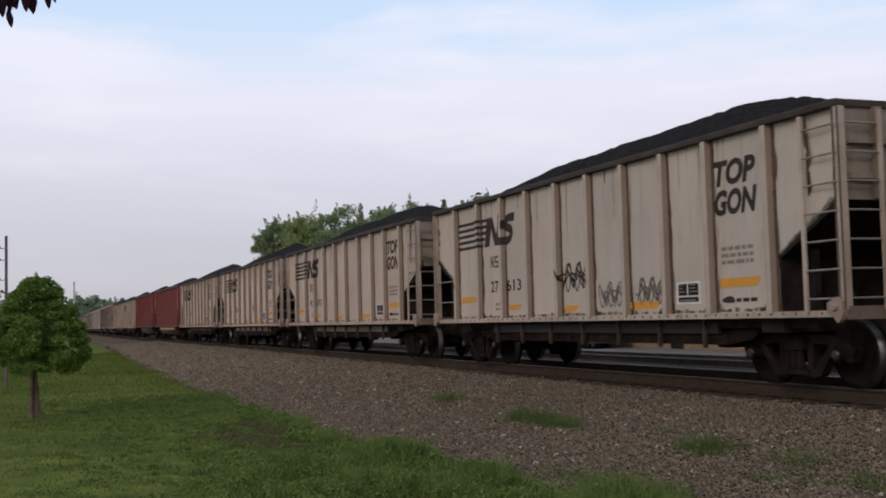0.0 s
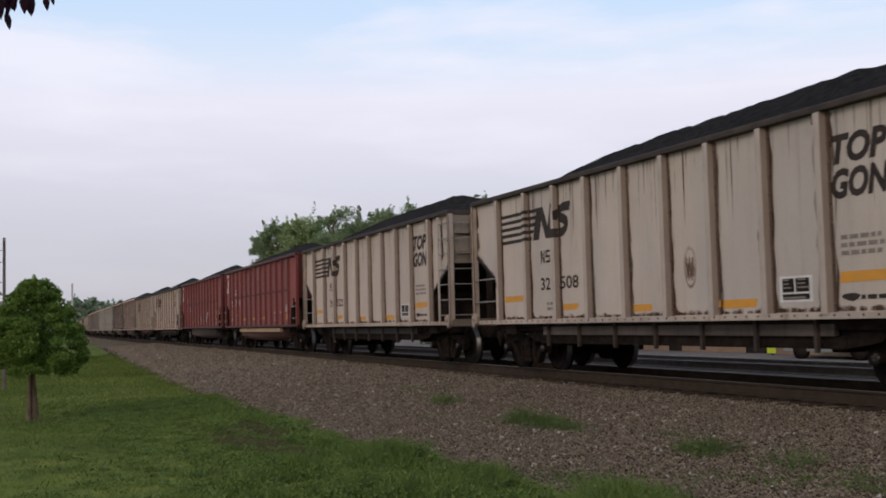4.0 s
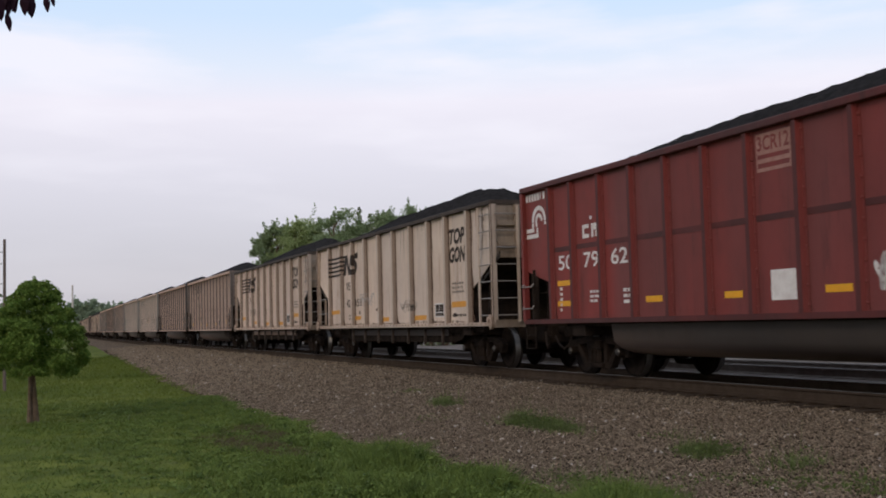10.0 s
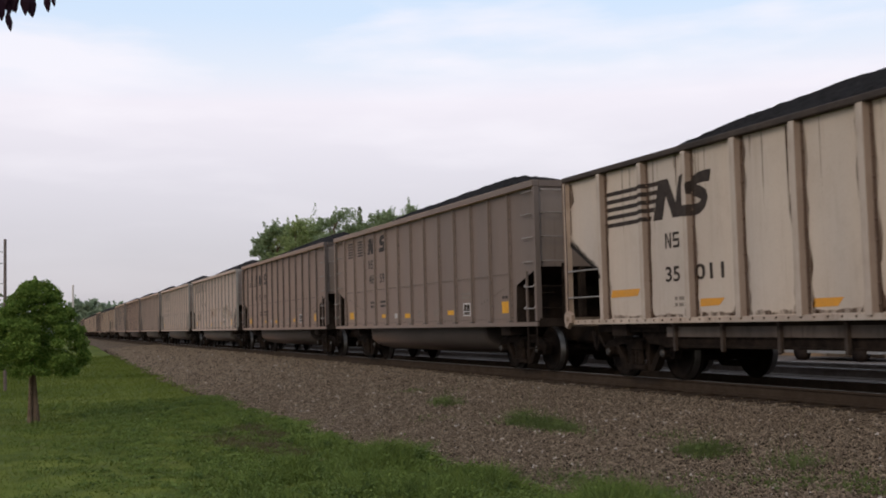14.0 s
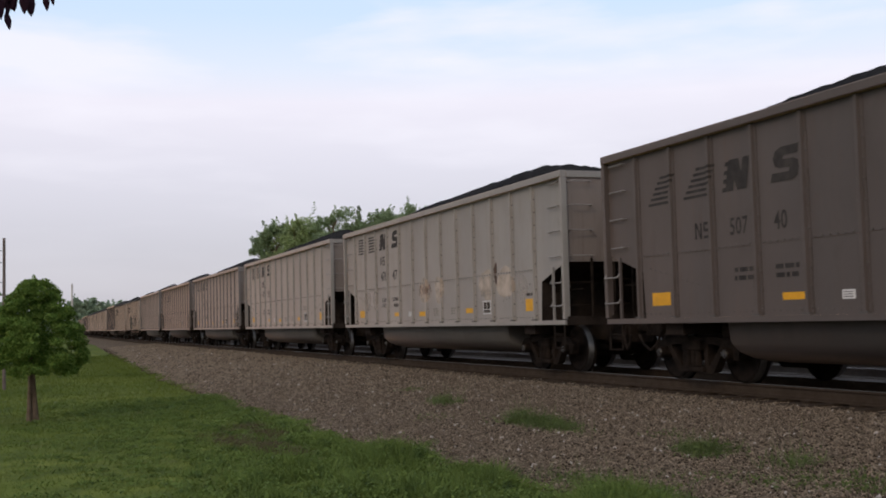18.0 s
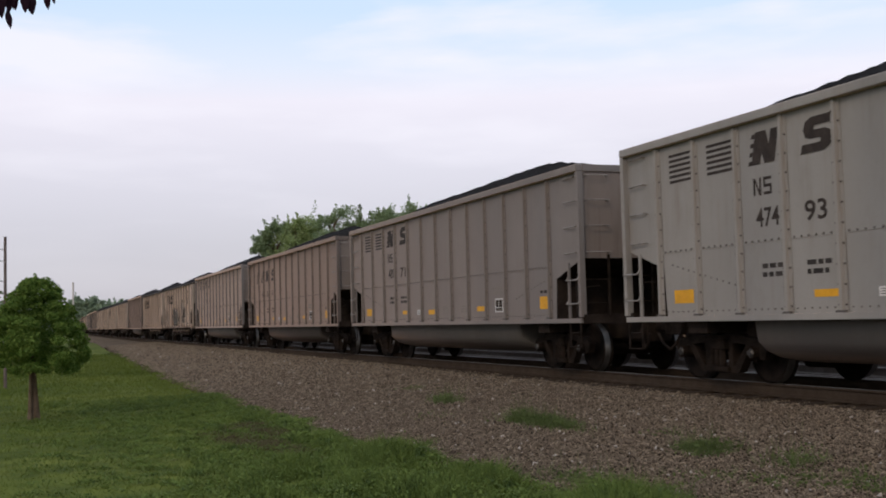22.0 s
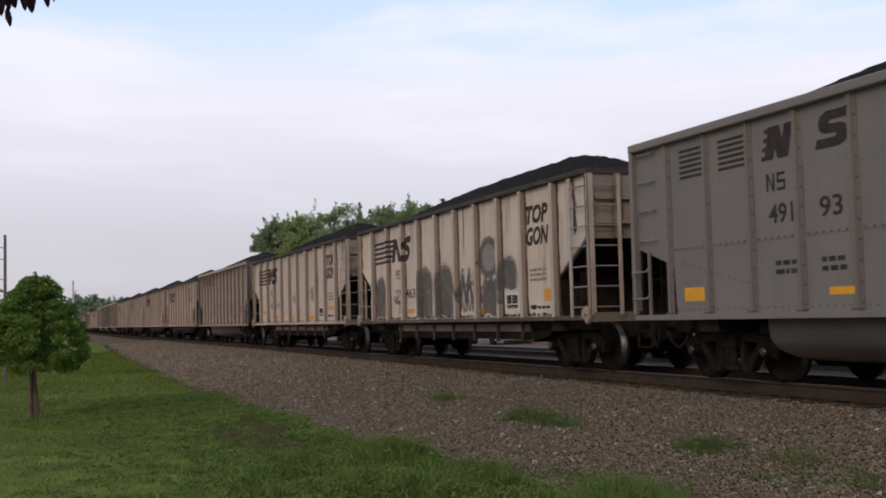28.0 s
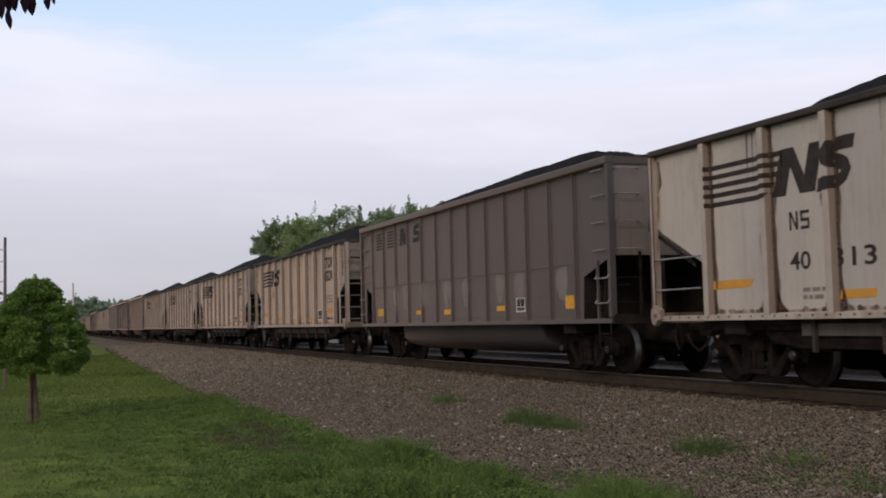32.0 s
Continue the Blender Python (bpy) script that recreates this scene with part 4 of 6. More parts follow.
def truck_meshes():
    """Side frames with their arch and spring group, bolster; and a wheelset."""
    frames = []
    for y0, y1 in ((-1.08, -0.94), (0.94, 1.08)):
        bm = bmesh.new()
        for bar in ([(-1.20, 0.54), (-1.06, 0.66), (-0.5, 0.72), (0.5, 0.72), (1.06, 0.66), (1.20, 0.54), (1.0, 0.54), (0.5, 0.60), (-0.5, 0.60), (-1.0, 0.54)],
                    [(-1.20, 0.54), (-1.0, 0.54), (-1.03, 0.36), (-1.14, 0.36)], [(1.0, 0.54), (1.20, 0.54), (1.14, 0.36), (1.03, 0.36)],
                    [(-0.82, 0.57), (-0.70, 0.58), (-0.40, 0.26), (-0.40, 0.14), (-0.50, 0.16)], [(0.70, 0.58), (0.82, 0.57), (0.50, 0.16), (0.40, 0.14), (0.40, 0.26)],
                    [(-0.40, 0.14), (0.40, 0.14), (0.40, 0.25), (-0.40, 0.25)], [(-0.36, 0.25), (-0.25, 0.25), (-0.25, 0.60), (-0.36, 0.60)], [(0.25, 0.25), (0.36, 0.25), (0.36, 0.60), (0.25, 0.60)]):
            prism(bm, bar, y0, y1)
        side = -1 if y0 < 0 else 1
        for sx in (-0.13, 0.0, 0.13):
            rod(bm, (sx, side * 1.10, 0.25), (sx, side * 1.10, 0.50), 0.055, 8)
        box(bm, -0.30, 0.30, min(side * 1.085, side * 1.15), max(side * 1.085, side * 1.15), 0.17, 0.24)
        box(bm, -0.26, 0.26, min(side * 1.085, side * 1.16), max(side * 1.085, side * 1.16), 0.51, 0.66)
        for wx in (-0.925, 0.925):
            rod(bm, (wx, side * 0.95, 0.457), (wx, side * 1.17, 0.457), 0.105, 12, 0.085)
            rod(bm, (wx, side * 1.17, 0.457), (wx, side * 1.188, 0.457), 0.066, 10, 0.052, index=1)
            for a in (0.5, 2.6, 4.7):
                rod(bm, (wx + 0.034 * math.cos(a), side * 1.186, 0.457 + 0.034 * math.sin(a)), (wx + 0.034 * math.cos(a), side * 1.205, 0.457 + 0.034 * math.sin(a)), 0.013, 6, index=1)
        frames.append(mesh_of("side_frame", bm, [TRUCK, CAP]))
    bm = bmesh.new()
    box(bm, -0.2, 0.2, -1.0, 1.0, 0.42, 0.66)
    rod(bm, (0, 0, 0.66), (0, 0, 0.74), 0.2, 14)
    box(bm, -0.72, -0.62, -0.9, 0.9, 0.30, 0.42), box(bm, 0.62, 0.72, -0.9, 0.9, 0.30, 0.42)
    bolster = mesh_of("bolster", bm, TRUCK)
    bm = bmesh.new()
    for s in (-1, 1):
        prof = [(0.86, 0.06), (0.86, 0.13), (0.80, 0.15), (0.80, 0.34), (0.835, 0.385), (0.835, 0.452), (0.72, 0.462), (0.69, 0.487), (0.675, 0.487), (0.675, 0.39), (0.72, 0.34), (0.73, 0.15), (0.70, 0.06)]
        revolve(bm, [(s * y, r) for y, r in (prof if s < 0 else prof)], 30, [0, 0, 0, 0, 0, 1, 0, 0, 0, 0, 0, 0])
    rod(bm, (0, -1.0, 0), (0, 1.0, 0), 0.075, 10)
    bmesh.ops.recalc_face_normals(bm, faces=bm.faces[:])
    wheels = mesh_of("wheelset", bm, [WHEEL, TREAD])
    return frames, bolster, wheels


SIDE_FRAMES, BOLSTER, WHEELSET = truck_meshes()
TRUCK_AT, AXLE_AT = 5.72, 0.925


def bracket_bm(sx, out):
    """The corner casting with its poling pocket."""
    bm = bmesh.new()
    prism(bm, [(sx * 7.05, 1.20), (sx * 7.30, 1.30), (sx * 7.43, 1.22), (sx * 7.45, 1.02), (sx * 7.40, 0.90), (sx * 7.30, 0.84), (sx * 7.18, 0.98), (sx * 7.05, 1.0)], -1.66, -1.585)
    rod(bm, (sx * 7.26, -1.662, 1.12), (sx * 7.26, -1.70, 1.12), 0.075, 12, 0.055)
    for v in bm.verts:
        v.co.x = sx * 7.28 + (v.co.x - sx * 7.28) * 0.72 + sx * out
        v.co.z = 1.06 + (v.co.z - 1.08) * 0.72
    return bm


def base_meshes(name):
    """All the shared meshes of one pattern of car, as rows of part name, mesh, role, place."""
    k = KINDS[name]
    ribbed = k.tub is None
    h = k.half
    rows = [("body", body_mesh(k, name), "paint", None)]
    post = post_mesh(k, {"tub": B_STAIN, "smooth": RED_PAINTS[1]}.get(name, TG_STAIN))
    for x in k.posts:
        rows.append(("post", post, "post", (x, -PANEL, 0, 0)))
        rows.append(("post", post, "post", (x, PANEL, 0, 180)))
    for me in chord_meshes(k):
        rows.append((me.name.split(".")[0], me, "chord", None))
    # side sills
    for s in (-1, 1):
        bm = bmesh.new()
        y0, y1 = sorted((s * (PANEL - 0.02), s * (FACE - 0.02)))
        box(bm, -k.half + 0.02, k.half - 0.02, y0, y1, k.sill - 0.035, k.sill + 0.05)
        if ribbed:
            for i in range(56):
                x = (i - 27.5) * 0.262
                rod(bm, (x, s * (FACE - 0.02), k.sill + 0.015), (x, s * (FACE - 0.006), k.sill + 0.015), 0.021, 5, 0.012, index=1)
        rows.append(("side_sill", mesh_of("side_sill", bm, [END_COATS[2]] if name == "smooth" else [TG_POST, TG_STAIN]), "paint" if name == "tub" else "" if name == "smooth" else "sill", None))
    # a riveted lap seam low on the sheets
    if not ribbed:
        for s in (-1, 1):
            bm = bmesh.new()
            rivets = bmesh.new()
            z = 2.06 if name == "tub" else 2.42
            for a, b in zip([-k.notch[0][0]] + k.posts, k.posts + [k.notch[0][0]]):
                if b - a < 0.3:
                    continue
                a2, b2 = a + k.post_w / 2 + 0.055, b - k.post_w / 2 - 0.055
                y0, y1 = sorted((s * PANEL, s * (PANEL + 0.006)))
                box(bm, a2, b2, y0, y1, z - (0.025 if name == "tub" else 0.05), z + (0.02 if name == "tub" else 0.04))
                if name == "tub":
                    for i in range(6):
                        x = a2 + (b2 - a2) * (i + 0.5) / 6
                        rod(rivets, (x, s * (PANEL + 0.006), z), (x, s * (PANEL + 0.018), z), 0.021, 5, 0.013)
                        rod(rivets, (x, s * PANEL, 1.10), (x, s * (PANEL + 0.010), 1.10), 0.016, 5, 0.010)
            if name == "tub":
                for sx in (-1, 1):
                    # slanting row over the end slope sheet
                    for i in range(12):
                        x, z2 = sx * (6.25 - 0.15 * i), 1.84 - 0.034 * i
                        if min(abs(x - p) for p in k.posts) > 0.10:
                            rod(rivets, (x, s * PANEL, z2), (x, s * (PANEL + 0.011), z2), 0.018, 5, 0.011)
                rows.append(("rivets", mesh_of("rivets", rivets, B_STAIN), "stuff", None))
            rows.append(("lap_seam", mesh_of("lap_seam", bm, CHORD if name == "tub" else END_COATS[2]), "paint" if name == "tub" else "", None))
    # underframe
    bm = bmesh.new()
    box(bm, -h, h, -0.30, 0.30, 0.62, 0.96)
    for x in (-TRUCK_AT, TRUCK_AT):
        box(bm, x - 0.25, x + 0.25, -1.45, 1.45, 0.76, 0.96)
    rows.append(("centre_sill", mesh_of("centre_sill", bm, SOOT), "", None))
    for sx in (-1, 1):
        # draft gear housing behind the coupler
        bm = bmesh.new()
        box(bm, *sorted((sx * (h - 0.95), sx * (h + 0.06))), -0.26, 0.26, 0.56, 1.08)
        bmesh.ops.bevel(bm, geom=bm.edges[:], offset=0.02, segments=1, affect="EDGES")
        rows.append(("draft_gear", mesh_of("draft_gear", bm, TRUCK), "", None))
    if k.tub is None:
        bm = bmesh.new()
        box(bm, -5.6, 5.6, -1.40, 1.40, 0.90, 0.985)
        rows.append(("floor", mesh_of("floor", bm, SOOT), "", None))
        for sx in (-1, 1):
            # deep bearer across the car behind each truck
            bm = bmesh.new()
            box(bm, *sorted((sx * 3.98, sx * 4.32)), -1.18, 1.18, 0.52, 0.90)
            bmesh.ops.bevel(bm, geom=bm.edges[:], offset=0.02, segments=1, affect="EDGES")
            rows.append(("cross_bearer", mesh_of("cross_bearer", bm, TRUCK), "", None))
            # dark plates added to cover the pale gap between bearer and truck
            for s in (-1, 1):
                bm = bmesh.new()
                prism(bm, [(sx * 4.34, 0.56), (sx * 5.05, 0.66), (sx * 5.25, 0.815), (sx * 4.34, 0.815)], *sorted((s * 1.24, s * 1.295)))
                rows.append(("gusset_plate", mesh_of("gusset_plate", bm, TRUCK), "", None))
        for s in (-1, 1):
            bm = bmesh.new()
            y0, y1 = sorted((s * 1.30, s * 1.38))
            box(bm, -4.3, 4.3, y0, y1, 0.74, 0.96)
            rows.append(("side_girder", mesh_of("side_girder", bm, UNDER), "girder", None))
            bm = bmesh.new()
            box(bm, -4.45, 4.45, *sorted((s * 1.24, s * 1.32)), 0.60, 0.737)
            box(bm, -4.45, 4.45, *sorted((s * 1.20, s * 1.36)), 0.57, 0.605)
            rows.append(("lower_girder", mesh_of("lower_girder", bm, TRUCK), "", None))
            for x0, x1 in ((-6.6, -4.32), (4.32, 6.6)):
                bm = bmesh.new()
                box(bm, x0, x1, y0, y1, 0.82, 0.955)
                rows.append(("girder_end", mesh_of("girder_end", bm, TRUCK), "", None))
            for x in (-4.0, -2.7, -1.35, 0.0, 1.35, 2.7, 4.0):
                bm = bmesh.new()
                box(bm, x - 0.03, x + 0.03, *sorted((s * 1.382, s * 1.44)), 0.52, 0.95)
                rows.append(("hanger", mesh_of("hanger", bm, CHORD), "", None))
    else:
        hx, z0 = k.tub
        bm = bmesh.new()
        out = []
        for i in range(13):
            a = math.pi * i / 12
            out.append((-1.42 * math.cos(a), 0.97 - (0.97 - z0) * math.sin(a) ** 0.5))
        a = [bm.verts.new((-hx, y, z)) for y, z in out]
        b = [bm.verts.new((hx, y, z)) for y, z in out]
        a2 = [bm.verts.new((-hx - 0.10, y * 0.96, 0.97 - (0.97 - z) * 0.88)) for y, z in out]
        b2 = [bm.verts.new((hx + 0.10, y * 0.96, 0.97 - (0.97 - z) * 0.88)) for y, z in out]
        for ring0, ring1 in ((a2, a), (a, b), (b, b2)):
            for i in range(12):
                bm.faces.new((ring0[i], ring1[i], ring1[i + 1], ring0[i + 1])).smooth = True
        bm.faces.new(a2), bm.faces.new(b2[::-1])
        bmesh.ops.recalc_face_normals(bm, faces=bm.faces[:])
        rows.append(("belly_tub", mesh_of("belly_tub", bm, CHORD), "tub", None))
        bm = bmesh.new()
        box(bm, -6.3, 6.3, -1.40, 1.40, 0.93, 0.985)
        rows.append(("floor", mesh_of("floor", bm, SOOT), "", None))
    # ends: sill, stays, corner posts, ladders, couplers, brake gear
    for sx in (-1, 1):
        bm = bmesh.new()
        x0, x1 = sorted((sx * (k.half - 0.16), sx * (k.half + 0.02)))
        box(bm, x0, x1, -1.56, 1.56, 0.93, 1.10)
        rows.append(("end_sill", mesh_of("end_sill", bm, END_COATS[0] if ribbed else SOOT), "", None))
        # sooty plate added to block the bright view through the open corner
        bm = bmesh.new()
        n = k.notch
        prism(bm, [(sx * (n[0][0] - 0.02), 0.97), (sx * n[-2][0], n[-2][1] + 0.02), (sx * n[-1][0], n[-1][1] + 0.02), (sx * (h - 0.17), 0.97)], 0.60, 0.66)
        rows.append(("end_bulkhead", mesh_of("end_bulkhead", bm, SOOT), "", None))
        for y in (-0.55, 0.55):
            bm = bmesh.new()
            box(bm, *sorted((sx * (k.half - 0.14), sx * (k.half - 0.02))), y - 0.06, y + 0.06, 1.1, k.notch[-1][1])
            rows.append(("slope_stay", mesh_of("slope_stay", bm, SOOT), "", None))
        for y in (-1.2, 1.2):
            bm = bmesh.new()
            box(bm, *sorted((sx * (k.notch[0][0] + 0.30), sx * (k.notch[0][0] + 0.38))), y - 0.05, y + 0.05, 1.02, k.notch[1][1] + 0.1)
            rows.append(("slope_stay", mesh_of("slope_stay", bm, SOOT), "", None))
        bm = bmesh.new()
        for z in (2.75, 3.2):
            if name != "smooth":
                box(bm, *sorted((sx * (k.half - 0.05), sx * (k.half + (0.04 if ribbed else -0.03)))), -1.45, 1.45, z - 0.035, z + 0.035)
        if ribbed:
            for y in (-1.0, -0.35, 0.35, 1.0):
                box(bm, *sorted((sx * (k.half - 0.05), sx * (k.half + 0.06))), y - 0.05, y + 0.05, k.notch[-1][1] + 0.02, k.chord)
        if ribbed:
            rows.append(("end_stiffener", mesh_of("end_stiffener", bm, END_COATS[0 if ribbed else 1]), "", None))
        else:
            bm.free()
        for sy in (-1, 1):
            bm = bmesh.new()
            w = 0.05 if ribbed else 0.045
            x0, x1 = sorted((sx * (k.half - 0.09), sx * (k.half + 0.01)))
            y0, y1 = sorted((sy * (PANEL - 0.02), sy * (FACE - 0.01)))
            box(bm, x0, x1, y0, y1, 1.05, k.chord)
            for i in range(9):
                z = 1.3 + i * 0.26
                rod(bm, ((x0 + x1) / 2, sy * (FACE - 0.01), z), ((x0 + x1) / 2, sy * (FACE + 0.004), z), 0.014, 5, 0.009)
            if ribbed:
                # riveted angle with a grimy rim down both edges
                for u in (-0.047, 0.047):
                    xm = (x0 + x1) / 2 + u
                    box(bm, xm - 0.016, xm + 0.016, *sorted((sy * (FACE - 0.009), sy * (FACE - 0.002))), 1.05, k.chord, index=1)
            rows.append(("corner_post", mesh_of("corner_post", bm, [TG_POST, TG_STAIN] if ribbed else [CHORD]), "" if ribbed else "paint" if name != "smooth" else "soot_paint", None))
        bm = bmesh.new()
        rod(bm, (sx * (h - 0.05), 0, 0.84), (sx * (h + 0.52), 0, 0.84), 0.11, 8, 0.09)
        box(bm, *sorted((sx * (h + 0.50), sx * (h + 0.82))), -0.17, 0.12, 0.69, 0.99)
        bmesh.ops.bevel(bm, geom=bm.edges[:], offset=0.02, segments=1, affect="EDGES")
        rows.append(("coupler", mesh_of("coupler", bm, TRUCK), "", None))
        bm = bmesh.new()
        p = [(sx * (h + 0.10 + 0.18 * t), -0.42 - 0.05 * t, 0.80 - 0.36 * math.sin(math.pi * t / 3.2)) for t in (0, 0.8, 1.6, 2.4, 3.0)]
        for a, b in zip(p, p[1:]):
            rod(bm, a, b, 0.025, 6)
        rows.append(("air_hose", mesh_of("air_hose", bm, SOOT), "", None))
    if ribbed:
        bm = bmesh.new()
        rod(bm, (0, 0, 0), (0.67, 0, 0), 0.015, 6)
        rung = mesh_of("rung", bm, RUNG)
        bm = bmesh.new()
        rod(bm, (0, 0, 0), (0, 0.54, 0), 0.015, 6)
        end_rung = mesh_of("rung", bm, RUNG)
        for x0, xr, y in ((h - 0.72, h - 0.72, -1.62), (-h + 0.05, -h + 0.72, 1.62)):
            bm = bmesh.new()
            box(bm, xr - 0.032, xr + 0.032, y - 0.018, y + 0.018, 1.02, 3.62)
            rows.append(("ladder_rail", mesh_of("ladder_rail", bm, TG_POST), "", None))
            for i in range(7):
                rows.append(("rung", rung, "", (x0, y, 1.20 + i * 0.37, 0)))
        for sx, sy in ((1, -1), (-1, 1)):
            bm = bmesh.new()
            x = sx * (k.half + 0.07)
            box(bm, *sorted((x - 0.02, x + 0.02)), *sorted((sy * 0.98, sy * 1.04)), 1.05, 3.60)
            rows.append(("ladder_rail", mesh_of("ladder_rail", bm, TG_POST), "", None))
            for i in range(7):
                rows.append(("rung", end_rung, "", (x, min(sy * 1.01, sy * 1.55), 1.2 + i * 0.37, 0)))
        for sx, sy in ((-1, -1), (1, 1)):
            for z in (1.46, 1.95):
                bm = bmesh.new()
                rod(bm, (sx * (h - 0.05), sy * 1.6, z), (sx * (h - 1.36), sy * 1.6, z), 0.016, 6)
                rows.append(("grab_iron", mesh_of("grab_iron", bm, RUNG), "", None))
        for sx in (-1, 1):
            rows.append(("corner_bracket", mesh_of("corner_bracket", bracket_bm(sx, h - 7.40), TG_SIDE), "", None))
    else:
        # stirrup ladder inside the open corner, grab irons up the sheet
        for sx in (-1, 1):
            bm = bmesh.new()
            xa, xb = sx * (k.half - 0.50), sx * (k.half - 0.06)
            box(bm, *sorted((xa - 0.022, xa + 0.022)), -1.60, -1.56, 1.0, k.notch[-2][1] + 0.27)
            rows.append(("ladder_rail", mesh_of("ladder_rail", bm, TRUCK), "paint" if name == "tub" else "", None))
            for z in (1.30, 1.74):
                bm = bmesh.new()
                rod(bm, (xa, -1.65, z), (xb, -1.65, z), 0.014, 6)
                rod(bm, (xa, -1.60, z + 0.06), (xa, -1.65, z), 0.014, 6), rod(bm, (xb, -1.60, z + 0.06), (xb, -1.65, z), 0.014, 6)
                rows.append(("rung", mesh_of("rung", bm, RUNG), "", None))
            bm = bmesh.new()
            for x in (xa, xb - sx * 0.02):
                box(bm, x - 0.02, x + 0.02, -1.59, -1.57, 0.50, 0.98)
            for z in (0.50, 0.76):
                rod(bm, (xa, -1.58, z), (xb, -1.58, z), 0.016, 6)
            rows.append(("stirrup", mesh_of("stirrup", bm, TRUCK), "", None))
            bm = bmesh.new()
            x = sx * (k.half + 0.03)
            box(bm, *sorted((x - 0.02, x + 0.02)), -1.04, -1.0, 1.05, k.notch[-1][1] + 0.06)
            for z in (1.30, 1.74):
                rod(bm, (x, -1.50, z), (x, -1.02, z), 0.014, 6)
            rows.append(("end_ladder", mesh_of("end_ladder", bm, TRUCK), "", None))
            bm = bmesh.new()
            rod(bm, (sx * (k.notch[0][0] + 0.05), -1.2, 1.62), (sx * (k.half + 0.0), -1.2, 1.62), 0.016, 6)
            rows.append(("hand_rail", mesh_of("hand_rail", bm, TRUCK), "", None))
            for z in (2.25, 2.74, 3.22, 3.68) if name == "tub" else ():
                bm = bmesh.new()
                a, b = sx * (k.half - 0.22), sx * (k.half - 0.66)
                rod(bm, (a, -PANEL - 0.07, z), (b, -PANEL - 0.07, z), 0.013, 6)
                rod(bm, (a, -PANEL, z), (a, -PANEL - 0.075, z), 0.013, 6), rod(bm, (b, -PANEL, z), (b, -PANEL - 0.075, z), 0.013, 6)
                rows.append(("grab_iron", mesh_of("grab_iron", bm, RUNG), "", None))
                bm = bmesh.new()
                rod(bm, (sx * (k.half + 0.09), -1.45, z), (sx * (k.half + 0.09), -1.0, z), 0.013, 6)
                rod(bm, (sx * (k.half - 0.04), -1.45, z), (sx * (k.half + 0.095), -1.45, z), 0.013, 6), rod(bm, (sx * (k.half - 0.04), -1.0, z), (sx * (k.half + 0.095), -1.0, z), 0.013, 6)
                rows.append(("grab_iron", mesh_of("grab_iron", bm, RUNG), "", None))
    bm = bmesh.new()
    rod(bm, (-5.0, -0.9, 0.80), (-3.9, -0.9, 0.80), 0.17, 12), box(bm, -3.6, -3.1, -1.1, -0.7, 0.64, 0.94)
    rows.append(("brake_cylinder", mesh_of("brake_cylinder", bm, SOOT), "", None))
    return rows


PARTS = {name: base_meshes(name) for name in KINDS}
LOADS = {name: [load_mesh(KINDS[name], 3 * i + 5 * len(name)) for i in range(4)] for name in KINDS}


# ---- lettering and marks ----
def letters(text, tall, slant=0.0, bold=0.0, squeeze=1.0, gap=1.0, wide=0.0):
    """A flat mesh of words in the built-in face: x to the right, z up, lower left at 0."""
    cu = bpy.data.curves.new("words", "FONT")
    cu.body, cu.size, cu.shear, cu.offset, cu.space_character = text, tall / 0.70, slant, bold, gap
    cu.resolution_u = 3
    ob = bpy.data.objects.new("words", cu)
    me = bpy.data.meshes.new_from_object(ob)
    bpy.data.objects.remove(ob)
    bm = bmesh.new()
    bm.from_mesh(me)
    bpy.data.meshes.remove(me)
    x0, x1 = min(v.co.x for v in bm.verts), max(v.co.x for v in bm.verts)
    if wide:
        squeeze = wide / (x1 - x0)
    for v in bm.verts:
        v.co = Vector(((v.co.x - x0) * squeeze, 0, v.co.y))
    return bm


def flat(shapes):
    """Flat shapes from outlines in x and z."""
    bm = bmesh.new()
    for s in shapes:
        bm.faces.new([bm.verts.new((x, 0, z)) for x, z in s])
    return bm


def rect(x0, x1, z0, z1):
    return [(x0, z0), (x1, z0), (x1, z1), (x0, z1)]


def facing_out(bm):
    bmesh.ops.recalc_face_normals(bm, faces=bm.faces[:])
    for f in bm.faces:
        f.normal_update()
        if f.normal.y > 0:
            f.normal_flip()


def digits(car, bm, material, kind, x, z, over_posts, lift):
    """Each figure of a painted number as a part of its own."""
    left = set(bm.faces)
    while left:
        todo = [min(left, key=lambda f: f.calc_center_median().x)]
        found = set(todo)
        while todo:
            for v in todo.pop().verts:
                for f in v.link_faces:
                    if f not in found:
                        found.add(f)
                        todo.append(f)
        left -= found
        one = bmesh.new()
        for f in found:
            one.faces.new([one.verts.new(v.co) for v in f.verts])
        bmesh.ops.remove_doubles(one, verts=one.verts[:], dist=0.0001)
        mark(car, "digit", one, material, kind, x, z, over_posts, lift=lift)
    bm.free()


